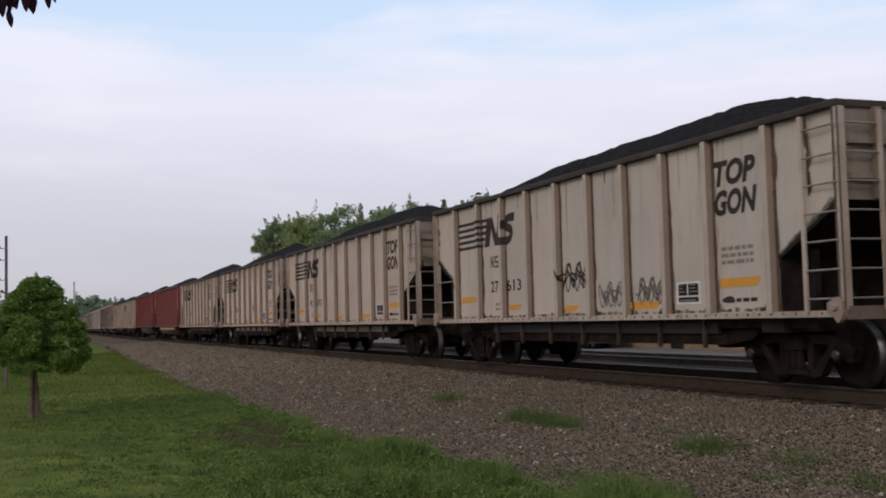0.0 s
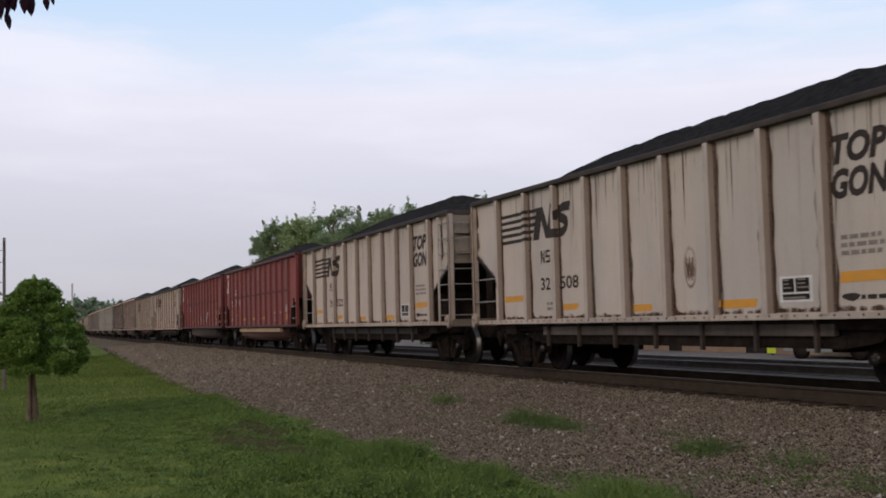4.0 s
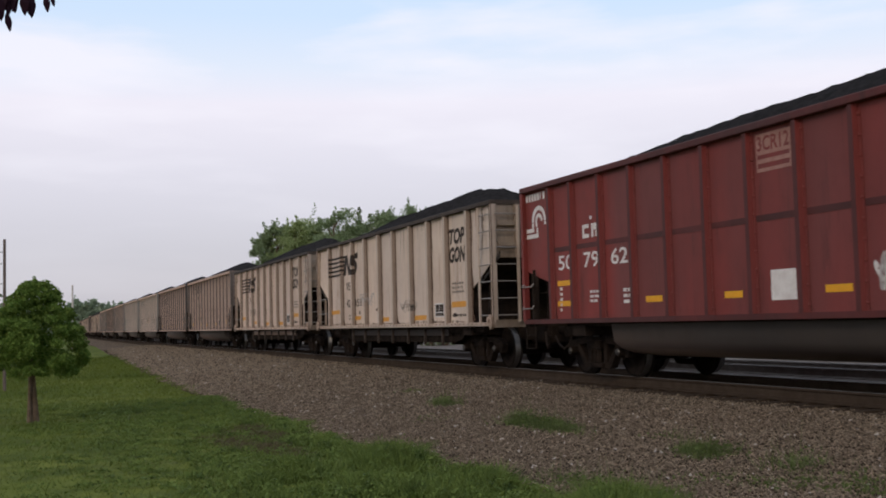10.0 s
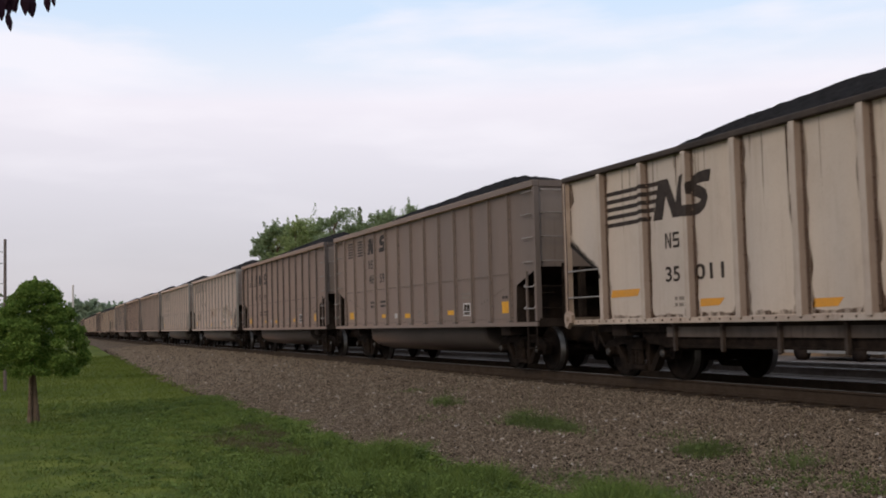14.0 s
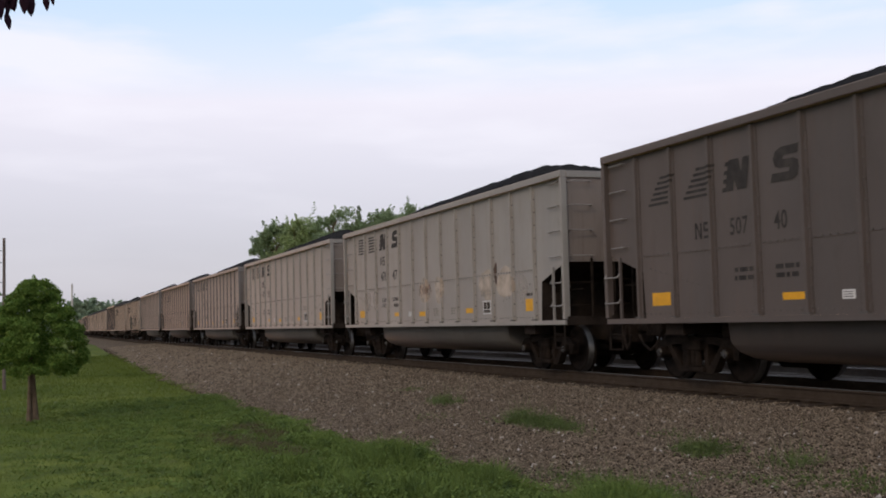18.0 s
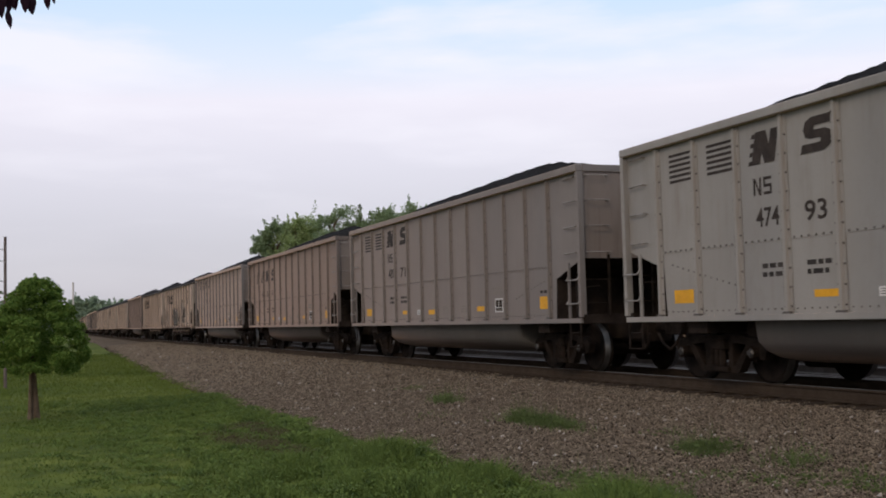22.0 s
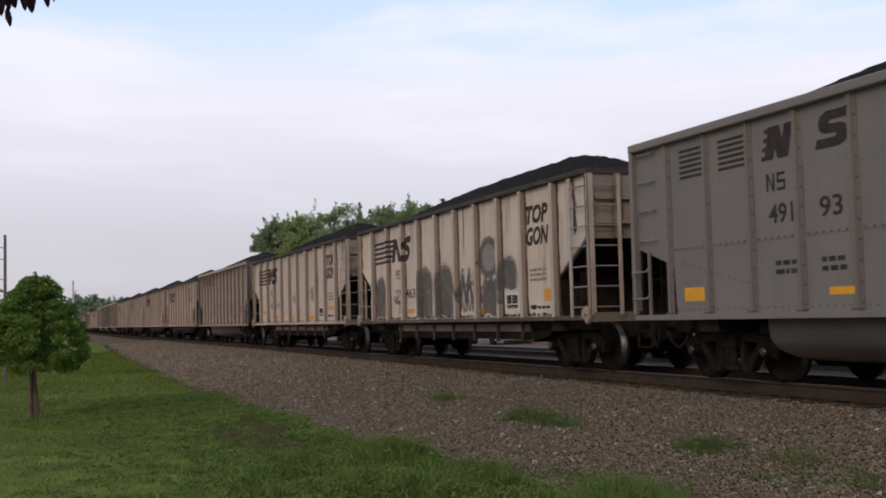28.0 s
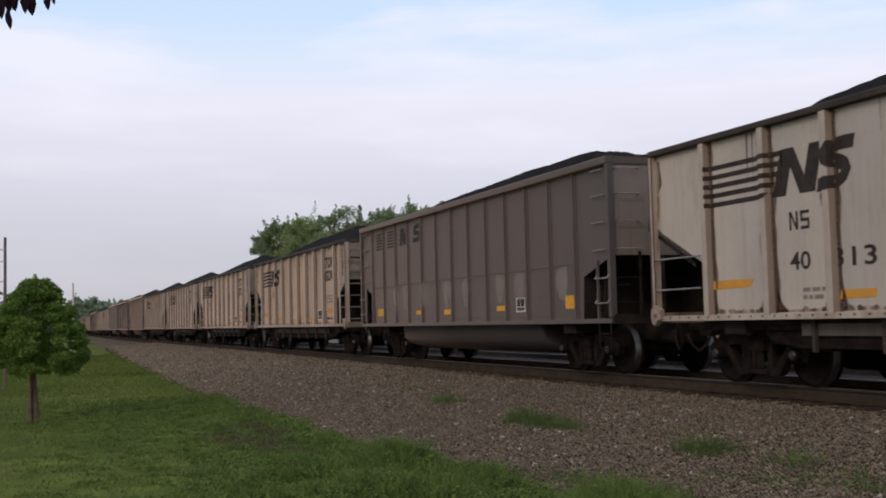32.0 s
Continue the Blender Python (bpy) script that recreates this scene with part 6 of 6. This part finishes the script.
def marks_tub(car, number, seed, slanted=False, faint=False):
    kind = "tub"
    block_badge(car, kind, slanted)
    ink = INK_FADED_DARK if (faint or slanted) else INK
    if slanted:
        mark(car, "number", letters(number[0], 0.25, 0, 0.004, 0.8, 1.05), ink, kind, -4.02, 2.22, False)
        mark(car, "number", letters(number[1], 0.25, 0, 0.004, 0.8, 1.05), ink, kind, -3.0, 2.22, False)
        code_shapes(car, kind, -4.92, 2.22, 0.25, ink)
    else:
        code_shapes(car, kind, -4.08, 2.70, 0.25, ink)
        mark(car, "number", letters(number[0], 0.26, 0, 0.006, wide=0.52), ink, kind, -4.05, 2.26, False)
        mark(car, "number", letters(number[1], 0.26, 0, 0.006, wide=0.44), ink, kind, -3.0, 2.26, False)
    for x0, x1, z0, z1 in ((-6.22, -5.68, 1.23, 1.44), (-2.88, -2.36, 1.24, 1.34), (-0.82, -0.30, 1.21, 1.33), (2.42, 2.92, 1.24, 1.35), (5.72, 6.2, 1.23, 1.48)):
        mark(car, "reflector_stripe", flat([rect(x0, x1, z0, z1)]), AMBER, kind, over_posts=False)
    mark(car, "white_square", flat([rect(-1.70, -1.46, 1.22, 1.34)]), WHITE_INK, kind, over_posts=False)
    data_plate(car, kind, 3.46, 3.90, 1.20, 1.50)
    for i in range(3):
        mark(car, "print", flat([rect(-1.67, -1.50, 1.245 + 0.03 * i, 1.255 + 0.03 * i)]), INK_FADED_DARK, kind, over_posts=False, lift=0.002)
    if number[0] == "476":
        for text, x, z, wide in (("LD LMT", -3.98, 1.66, 0.44), ("LT WT", -3.98, 1.50, 0.34), ("237400", -3.0, 1.66, 0.46), ("48600", -2.92, 1.50, 0.38)):
            mark(car, "stencil", letters(text, 0.105, 0, 0.002, wide=wide), INK_FADED_DARK, kind, x, z, False)
    else:
        print_bars(car, kind, -3.95, -3.5, 1.52, 1.76, 2, seed, INK_FADED_DARK)
        print_bars(car, kind, -3.0, -2.5, 1.52, 1.76, 2, seed + 9, INK_FADED_DARK)
    print_bars(car, kind, 3.35, 3.95, 1.58, 1.76, 2, seed + 1, INK_FADED)
    print_bars(car, kind, 5.75, 6.18, 1.52, 1.62, 1, seed + 2, INK)
    weathering(car, kind, seed + 60, 0.7)
    print_bars(car, kind, 0.25, 0.6, 1.2, 1.4, 4, seed + 4, INK_FADED)
    print_bars(car, kind, 1.45, 1.8, 1.22, 1.4, 3, seed + 5, INK_FADED)


def marks_smooth(car, number, seed, late):
    kind = "smooth"
    # the round badge: two arcs and a bar, and a line of print above it
    shapes = []
    bx, bz = -7.14, 3.04
    for r0, r1, end in ((0.09, 0.17, 1.25), (0.23, 0.32, 1.0)):
        for i in range(9):
            a, b = math.pi * end * i / 9, math.pi * end * (i + 1) / 9
            shapes.append([(bx + r0 * math.cos(a), bz + r0 * math.sin(a)), (bx + r1 * math.cos(a), bz + r1 * math.sin(a)), (bx + r1 * math.cos(b), bz + r1 * math.sin(b)), (bx + r0 * math.cos(b), bz + r0 * math.sin(b))])
    shapes += [rect(bx - 0.32, bx - 0.23, 2.90, 3.02), rect(bx - 0.62, bx - 0.23, 2.84, 2.92), rect(bx - 0.62, bx - 0.08, 2.72, 2.80), rect(bx - 0.12, bx - 0.04, 2.72, 2.92), rect(bx + 0.23, bx + 0.32, 2.96, 3.02)]
    mark(car, "round_badge", flat(shapes), WHITE_INK, kind)
    for i in range(7):
        mark(car, "name_mark", flat([rect(-7.71 + 0.128 * i, -7.71 + 0.128 * i + (0.09 if i != 5 else 0.04), 3.47, 3.62)]), WHITE_INK, kind)
    mark(car, "reporting_mark", flat([rect(-5.32, -5.24, 2.55, 2.80), rect(-5.24, -5.07, 2.73, 2.80), rect(-5.24, -5.07, 2.55, 2.62), rect(-4.98, -4.90, 2.55, 2.80), rect(-4.90, -4.78, 2.68, 2.80), rect(-4.83, -4.74, 2.55, 2.67), rect(-5.02, -4.95, 2.88, 2.94)]), WHITE_INK, kind)
    for text, x in zip(number, (-6.33, -5.31, -4.29)):
        mark(car, "number", letters(text, 0.27, 0, 0.005, wide=0.58), WHITE_INK, kind, x, 2.02)
    mark(car, "plaque", flat([rect(-0.06, 0.70, 3.06, 3.60)]), PLAQUE, kind, over_posts=False)
    mark(car, "lettering", letters("3CR12", 0.20, 0, 0.006, wide=0.70), RED_PAINTS[1], kind, -0.03, 3.36, False, lift=0.003)
    mark(car, "plaque_line", flat([rect(-0.03, 0.67, 3.24, 3.30), rect(-0.03, 0.67, 3.11, 3.18)]), RED_PAINTS[1], kind, over_posts=False, lift=0.003)
    for x0, x1, z0 in ((-6.40, -5.87, 1.71), (-6.40, -5.87, 1.32), (-3.17, -2.66, 1.32), (-0.95, -0.51, 1.32), (1.26, 1.77, 1.33)):
        mark(car, "reflector_stripe", flat([rect(x0, x1, z0, z0 + 0.10)]), AMBER, kind, over_posts=False)
    if late:
        mark(car, "reflector_stripe", flat([rect(5.62, 6.05, 1.76, 1.91)]), AMBER, kind, over_posts=False)
        mark(car, "reflector_stripe", flat([rect(5.62, 6.05, 1.40, 1.55)]), AMBER, kind, over_posts=False)
        print_bars(car, kind, 5.62, 6.05, 1.56, 1.75, 3, seed + 3, WHITE_INK)
        mark(car, "code", letters("G52X", 0.13, 0, 0.004, wide=0.46), WHITE_INK, kind, 5.60, 1.22, False)
        mark(car, "white_square", flat([rect(0.15, 0.69, 1.26, 1.68)]), WHITE_INK, kind, over_posts=False)
        scribble(car, kind, 2.25, 3.0, 1.25, 1.85, seed, WHITE_INK, 0.045)
        scribble(car, kind, 2.3, 2.95, 1.3, 1.8, seed + 3, SPRAY_WHITE, 0.06)
    else:
        mark(car, "tan_square", flat([rect(0.41, 0.92, 1.28, 1.66)]), TAN, kind, over_posts=False)
        mark(car, "reflector_stripe", flat([rect(5.68, 6.08, 1.27, 1.50)]), ORANGE, kind, over_posts=False)
        print_bars(car, kind, 5.66, 6.1, 1.56, 1.86, 4, seed + 3, WHITE_INK)
        print_bars(car, kind, 4.65, 5.2, 1.52, 1.62, 1, seed + 6, WHITE_INK)
        bm = bmesh.new()
        box(bm, -4.5, 4.5, -1.50, -1.40, 0.80, 0.95)
        part("primer_strip", bm, TAN, car, "bare tan strip along the belly")
    weathering(car, kind, seed + 60)
    data_plate(car, kind, 3.58, 4.18, 1.24, 1.58)
    print_bars(car, kind, -5.1, -4.75, 1.35, 1.6, 3, seed + 5, WHITE_INK)
    print_bars(car, kind, -3.9, -3.5, 1.3, 1.6, 3, seed + 7, WHITE_INK)
    print_bars(car, kind, -6.3, -6.2, 1.2, 1.7, 5, seed + 8, WHITE_INK)


# ---- the cars ----
WHEELS = []      # (wheelset object, car number, place on the truck)
CARS = []


def gondola(index, kind, coat, label, post_coat=None):
    car = tagged(new("coal_gondola"), label, "train car", "cars of the coal train")
    post_coat = post_coat or (END_COATS[2] if kind == "smooth" else TUB_POSTS[0] if coat is BETH_PAINTS[0] else TUB_POSTS[1] if coat is BETH_PAINTS[1] else coat)
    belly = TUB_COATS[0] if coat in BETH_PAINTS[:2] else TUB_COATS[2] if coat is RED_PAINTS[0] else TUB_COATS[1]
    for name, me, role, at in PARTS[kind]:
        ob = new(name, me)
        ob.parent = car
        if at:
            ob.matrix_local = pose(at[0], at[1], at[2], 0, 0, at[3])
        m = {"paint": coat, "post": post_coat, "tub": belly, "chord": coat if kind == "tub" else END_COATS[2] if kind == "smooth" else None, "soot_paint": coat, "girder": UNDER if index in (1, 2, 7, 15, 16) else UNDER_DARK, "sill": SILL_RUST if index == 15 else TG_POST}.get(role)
        if role == "stuff":
            tagged(ob, kind="stuff")
        if m:
            ob.material_slots[0].link = "OBJECT"
            ob.material_slots[0].material = m
    part("coal_load", LOADS[kind][index % 4], None, car, "heaped black coal")
    for sx in (-1, 1):
        truck = new("truck", BOLSTER)
        truck.parent = car
        truck.location = (sx * TRUCK_AT, 0, 0)
        for me in SIDE_FRAMES:
            fr = new("side_frame", me)
            fr.parent = truck
        for ax in (-AXLE_AT, AXLE_AT):
            w = new("wheelset", WHEELSET)
            w.parent = truck
            w.location = (ax, 0, 0.457)
            WHEELS.append((w, index, ax))
    CARS.append((index, car))
    return car


CREAM = "dusty cream ribbed steel coal gondola heaped with coal"
GREY = "grey steel coal gondola with a rounded belly, heaped with coal"
REDL = "oxide-red steel coal gondola with a rounded belly, heaped with coal"
T0, T1, T2, T3, T4, T5 = TG_PAINTS
B0, B1, B2, B3 = BETH_PAINTS


def train():
    ribbed = ((-1, T1, ("40", "117"), CREAM), (0, T0, ("27", "613"), "dusty cream ribbed coal gondola with grey spray tags, heaped with coal"), (1, T1, ("42", "283"), CREAM), (2, T3, ("32", "508"), CREAM), (3, T3, ("36", "022"), CREAM),
              (6, T2, ("42", "851"), "rust-streaked " + CREAM), (7, T3, ("35", "011"), CREAM), (15, T2, ("27", "463"), "rusty cream ribbed coal gondola sprayed with dull grey blots"), (16, T0, ("40", "313"), CREAM),
              (18, T4, None, "rust-brown stained " + CREAM), (19, T5, None, "rust-streaked " + CREAM), (20, T0, None, CREAM), (21, T2, None, "rust-streaked " + CREAM), (25, T4, None, CREAM), (26, T1, None, CREAM),
              (29, T0, None, CREAM), (30, T5, None, CREAM), (33, T3, None, CREAM), (36, T1, None, CREAM), (37, T4, None, CREAM), (40, T0, None, CREAM), (43, T2, None, CREAM))
    for i, coat, number, label in ribbed:
        kind = "ribbed_long" if i in (1, 6, 16, 19, 25, 29, 36) else "ribbed"
        car = gondola(i, kind, coat, label, TG_POST)
        marks_ribbed(car, kind, number if i >= 0 else None, 10 + i, i == 15)
        if i == 0:
            for x0, x1, z0, z1, s in ((-0.6, 0.45, 1.5, 2.1, 3), (0.95, 1.8, 1.17, 1.66, 8), (2.25, 3.05, 1.2, 1.7, 5)):
                scribble(car, kind, x0, x1, z0, z1, s, INK if s == 3 else GRAF, 0.035)
        if i == 15:
            for cx, half, z0, z1, lens in BLOTS:
                arch(car, kind, cx, half, z0, z1, lens)
            ringed_blot(car, kind, 2.56, 2.38, 0.54, 0.44)
            scribble(car, kind, 0.72, 1.72, 1.12, 2.25, 4, SPRAY_GREY, 0.09)
            scribble(car, kind, 2.15, 3.0, 1.55, 2.0, 11, SPRAY_GREY, 0.06)
            blob(car, kind, 3.22, 1.62, 0.16, 0.28, 17, SPRAY_GREY)
            mark(car, "reflector_square", flat([rect(5.30, 5.73, 1.35, 1.60)]), ORANGE, kind, over_posts=False, lift=0.001)
            blob(car, kind, -3.95, 1.55, 0.20, 0.07, 9, SPRAY_GREY)
            blob(car, kind, -3.62, 1.50, 0.26, 0.09, 11, SPRAY_GREY, lift=0.001)
            blob(car, kind, -4.15, 1.62, 0.08, 0.09, 13, SPRAY_GREY, lift=0.002)
        if i == 6:
            scribble(car, kind, -2.75, -1.25, 1.60, 2.02, 5, SPRAY_WHITE, 0.022)
            scribble(car, kind, 1.0, 2.2, 1.35, 1.72, 9, SPRAY_GREY, 0.022)
            blob(car, kind, -2.62, 1.44, 0.07, 0.06, 3, SPRAY_BROWN, "stain")
            blob(car, kind, -0.95, 1.50, 0.16, 0.05, 4, SPRAY_BROWN, "stain")
        if i == 16:
            soft_blob(car, kind, 0.05, 1.92, 0.27, 0.17, 4)
            soft_blob(car, kind, 2.62, 2.05, 0.36, 0.24, 5)
        if i in (2, 3, 15):
            weathering(car, kind, i + 210, 1.0, 0.002)
        if i == 2:
            # a faint sprayed ring with loops in it
            ring = []
            for j in range(20):
                a, b = math.pi * j / 10, math.pi * (j + 1) / 10
                ring.append([(1.26 + r * 0.17 * math.cos(c), 1.80 + r * 0.33 * math.sin(c)) for r, c in ((0.84, a), (1.0, a), (1.0, b), (0.84, b))])
            mark(car, "spray_tag", flat(ring), SPRAY_RUST, kind)
            scribble(car, kind, 1.15, 1.37, 1.58, 1.98, 7, SPRAY_RUST, 0.03)
    tubs = ((8, B2, ("469", "59"), False), (9, B3, ("507", "40"), True), (10, B0, ("476", "47"), False), (11, B0, ("474", "93"), False), (12, B1, ("489", "71"), False), (13, B2, ("509", "34"), True),
            (14, B1, ("491", "93"), False), (17, B3, ("482", "16"), False), (22, B2, ("480", "15"), False), (23, B3, ("471", "62"), False), (24, B1, ("472", "08"), False), (27, B2, ("488", "31"), False), (28, B3, ("485", "77"), False),
            (31, B1, ("474", "20"), False), (32, B2, ("477", "05"), False), (34, B3, ("486", "46"), False), (35, B2, ("479", "83"), False), (38, B2, ("475", "51"), False), (39, B3, ("473", "19"), False), (41, B1, ("487", "90"), False), (42, B2, ("484", "08"), False))
    for i, coat, number, slanted in tubs:
        car = gondola(i, "tub", coat, GREY if coat in (B0, B1) else "soot-browned " + GREY)
        if i in (17, 22, 23, 27, 28, 31, 32) or i > 33:
            block_badge(car, "tub", False)
            data_plate(car, "tub", 3.46, 3.90, 1.20, 1.50)
            for x0, x1, z0, z1 in ((-6.22, -5.68, 1.23, 1.44), (-2.88, -2.36, 1.24, 1.34), (-0.82, -0.30, 1.21, 1.33), (2.42, 2.92, 1.24, 1.35), (5.72, 6.2, 1.23, 1.48)):
                mark(car, "reflector_stripe", flat([rect(x0, x1, z0, z1)]), AMBER, "tub", over_posts=False)
        else:
            marks_tub(car, number, 50 + i, slanted, coat in (B2, B3))
        if i == 10:
            for cx, rx in ((-0.35, 0.28), (0.7, 0.26), (3.7, 0.33), (4.75, 0.38)):
                blob(car, "tub", cx, 1.86, rx * 1.25, 0.34, int(cx * 10), SPRAY_PALE, "pale_patch")
            blob(car, "tub", 4.22, 2.08, 0.075, 0.24, 5, SPRAY_BROWN, "rust_stain")
            scribble(car, "tub", -0.75, 0.05, 1.72, 2.02, 6, SPRAY_RUST, 0.05)
            blob(car, "tub", -0.35, 1.92, 0.2, 0.14, 8, SPRAY_RUST, "rust_stain")
            for cx in (-5.3, -4.6, 5.6):
                blob(car, "tub", cx, 1.72, 0.24, 0.30, int(cx * 7), SPRAY_HAZE, "pale_patch")
        if i == 17:
            for cx in (-4.5, -3.7, -2.2, -0.6, 0.65, 2.65, 3.65, 5.6):
                blob(car, "tub", cx, 1.74, 0.26, 0.32, int(cx * 10), SPRAY_HAZE, "pale_patch")
    for i, coat, number in ((4, RED_PAINTS[0], ("50", "79", "16")), (5, RED_PAINTS[1], ("50", "79", "62"))):
        car = gondola(i, "smooth", coat, REDL)
        marks_smooth(car, number, 80 + i, i == 5)


train()


# ---- sleepers, one by one where the lens is near ----
def lay_ties():
    bm = bmesh.new()
    box(bm, -0.115, 0.115, -1.32, 1.32, -0.40, -0.195)
    bmesh.ops.bevel(bm, geom=bm.edges[:], offset=0.012, segments=1, affect="EDGES")
    tie = mesh_of("tie", bm, TIE)
    bm = bmesh.new()
    box(bm, -0.09, 0.09, -0.17, 0.17, -0.197, -0.184)
    plate = mesh_of("tie_plate", bm, RAILSIDE)
    rng = random.Random(9)
    for n in range(150):
        x = -3.0 - n * 0.5
        t = new("tie", tie)
        t.parent = track_near
        t.matrix_local = pose(x + rng.uniform(-0.03, 0.03), CENTRE + bend(x) + rng.uniform(-0.04, 0.04), rng.uniform(-0.01, 0.008), 0, 0, rng.uniform(-1, 1))
        p = new("tie_plate", plate)
        p.parent = track_near
        p.matrix_local = pose(x, CENTRE - 0.755 + bend(x), 0)
    far = bmesh.new()
    for n in range(500):
        x = -78.5 - n * 0.5
        y = CENTRE + bend(x)
        box(far, x - 0.115, x + 0.115, y - 1.3, y + 1.3, -0.36, -0.2)
    for n in range(240):
        x = -10 - n * 0.5
        y = SECOND + bend(x)
        box(far, x - 0.115, x + 0.115, y - 1.3, y + 1.3, -0.36, -0.215)
    tagged(part("tie_rows", far, TIE, track_far), kind="stuff")


lay_ties()


# ---- what moves ----
BEHIND = (0.2, 16.58, 32.84, 49.08, 65.48, 82.4, 99.44, 115.78, 132.1, 148.64, 165.5, 182.4, 199.27, 216.16, 233.13, 249.67, 266.06, 282.76)   # each car's distance behind the mark


def place_of(index, t):
    """Where the middle of a car is at t seconds: the train slows a little."""
    back = BEHIND[index] if 0 <= index < len(BEHIND) else -16.2 if index < 0 else BEHIND[-1] + PITCH * (index - len(BEHIND) + 1)
    return -18.5 + 8.83 * t - 0.003 * t ** 2 - 0.0000933 * t ** 3 - back


def motions():
    # the cars along the bent track
    for index, car in CARS:
        rows = []
        for n in range(17):
            t = n * 2.0
            x = place_of(index, t)
            rows.append((t, pose(x, CENTRE + bend(x), 0, 0, 0, math.degrees(math.atan(2 * BEND * min(x, 0))))))
        walk(car, rows)
    # the wheels roll while they are near enough to be told
    for wheel, index, ax in WHEELS:
        if index > 18:
            continue
        rows, turn, last = [(0.0, 0.0)], 0.0, None
        steps = int(SECONDS / 0.0667)
        for n in range(1, steps + 1):
            t = SECONDS * n / steps
            x = place_of(index, t)
            if -48 < x < 14:
                if last is None:
                    last = SECONDS * (n - 1) / steps
                    if rows[-1][0] < last:
                        rows.append((last, turn))
                turn += math.degrees((place_of(0, t) - place_of(0, last)) / 0.457)
                rows.append((t, turn))
                last = t
        if rows[-1][0] < SECONDS:
            rows.append((SECONDS, turn))
        walk(wheel, [(t, pose(ax, 0, 0.457, 0, a, 0)) for t, a in rows])


motions()
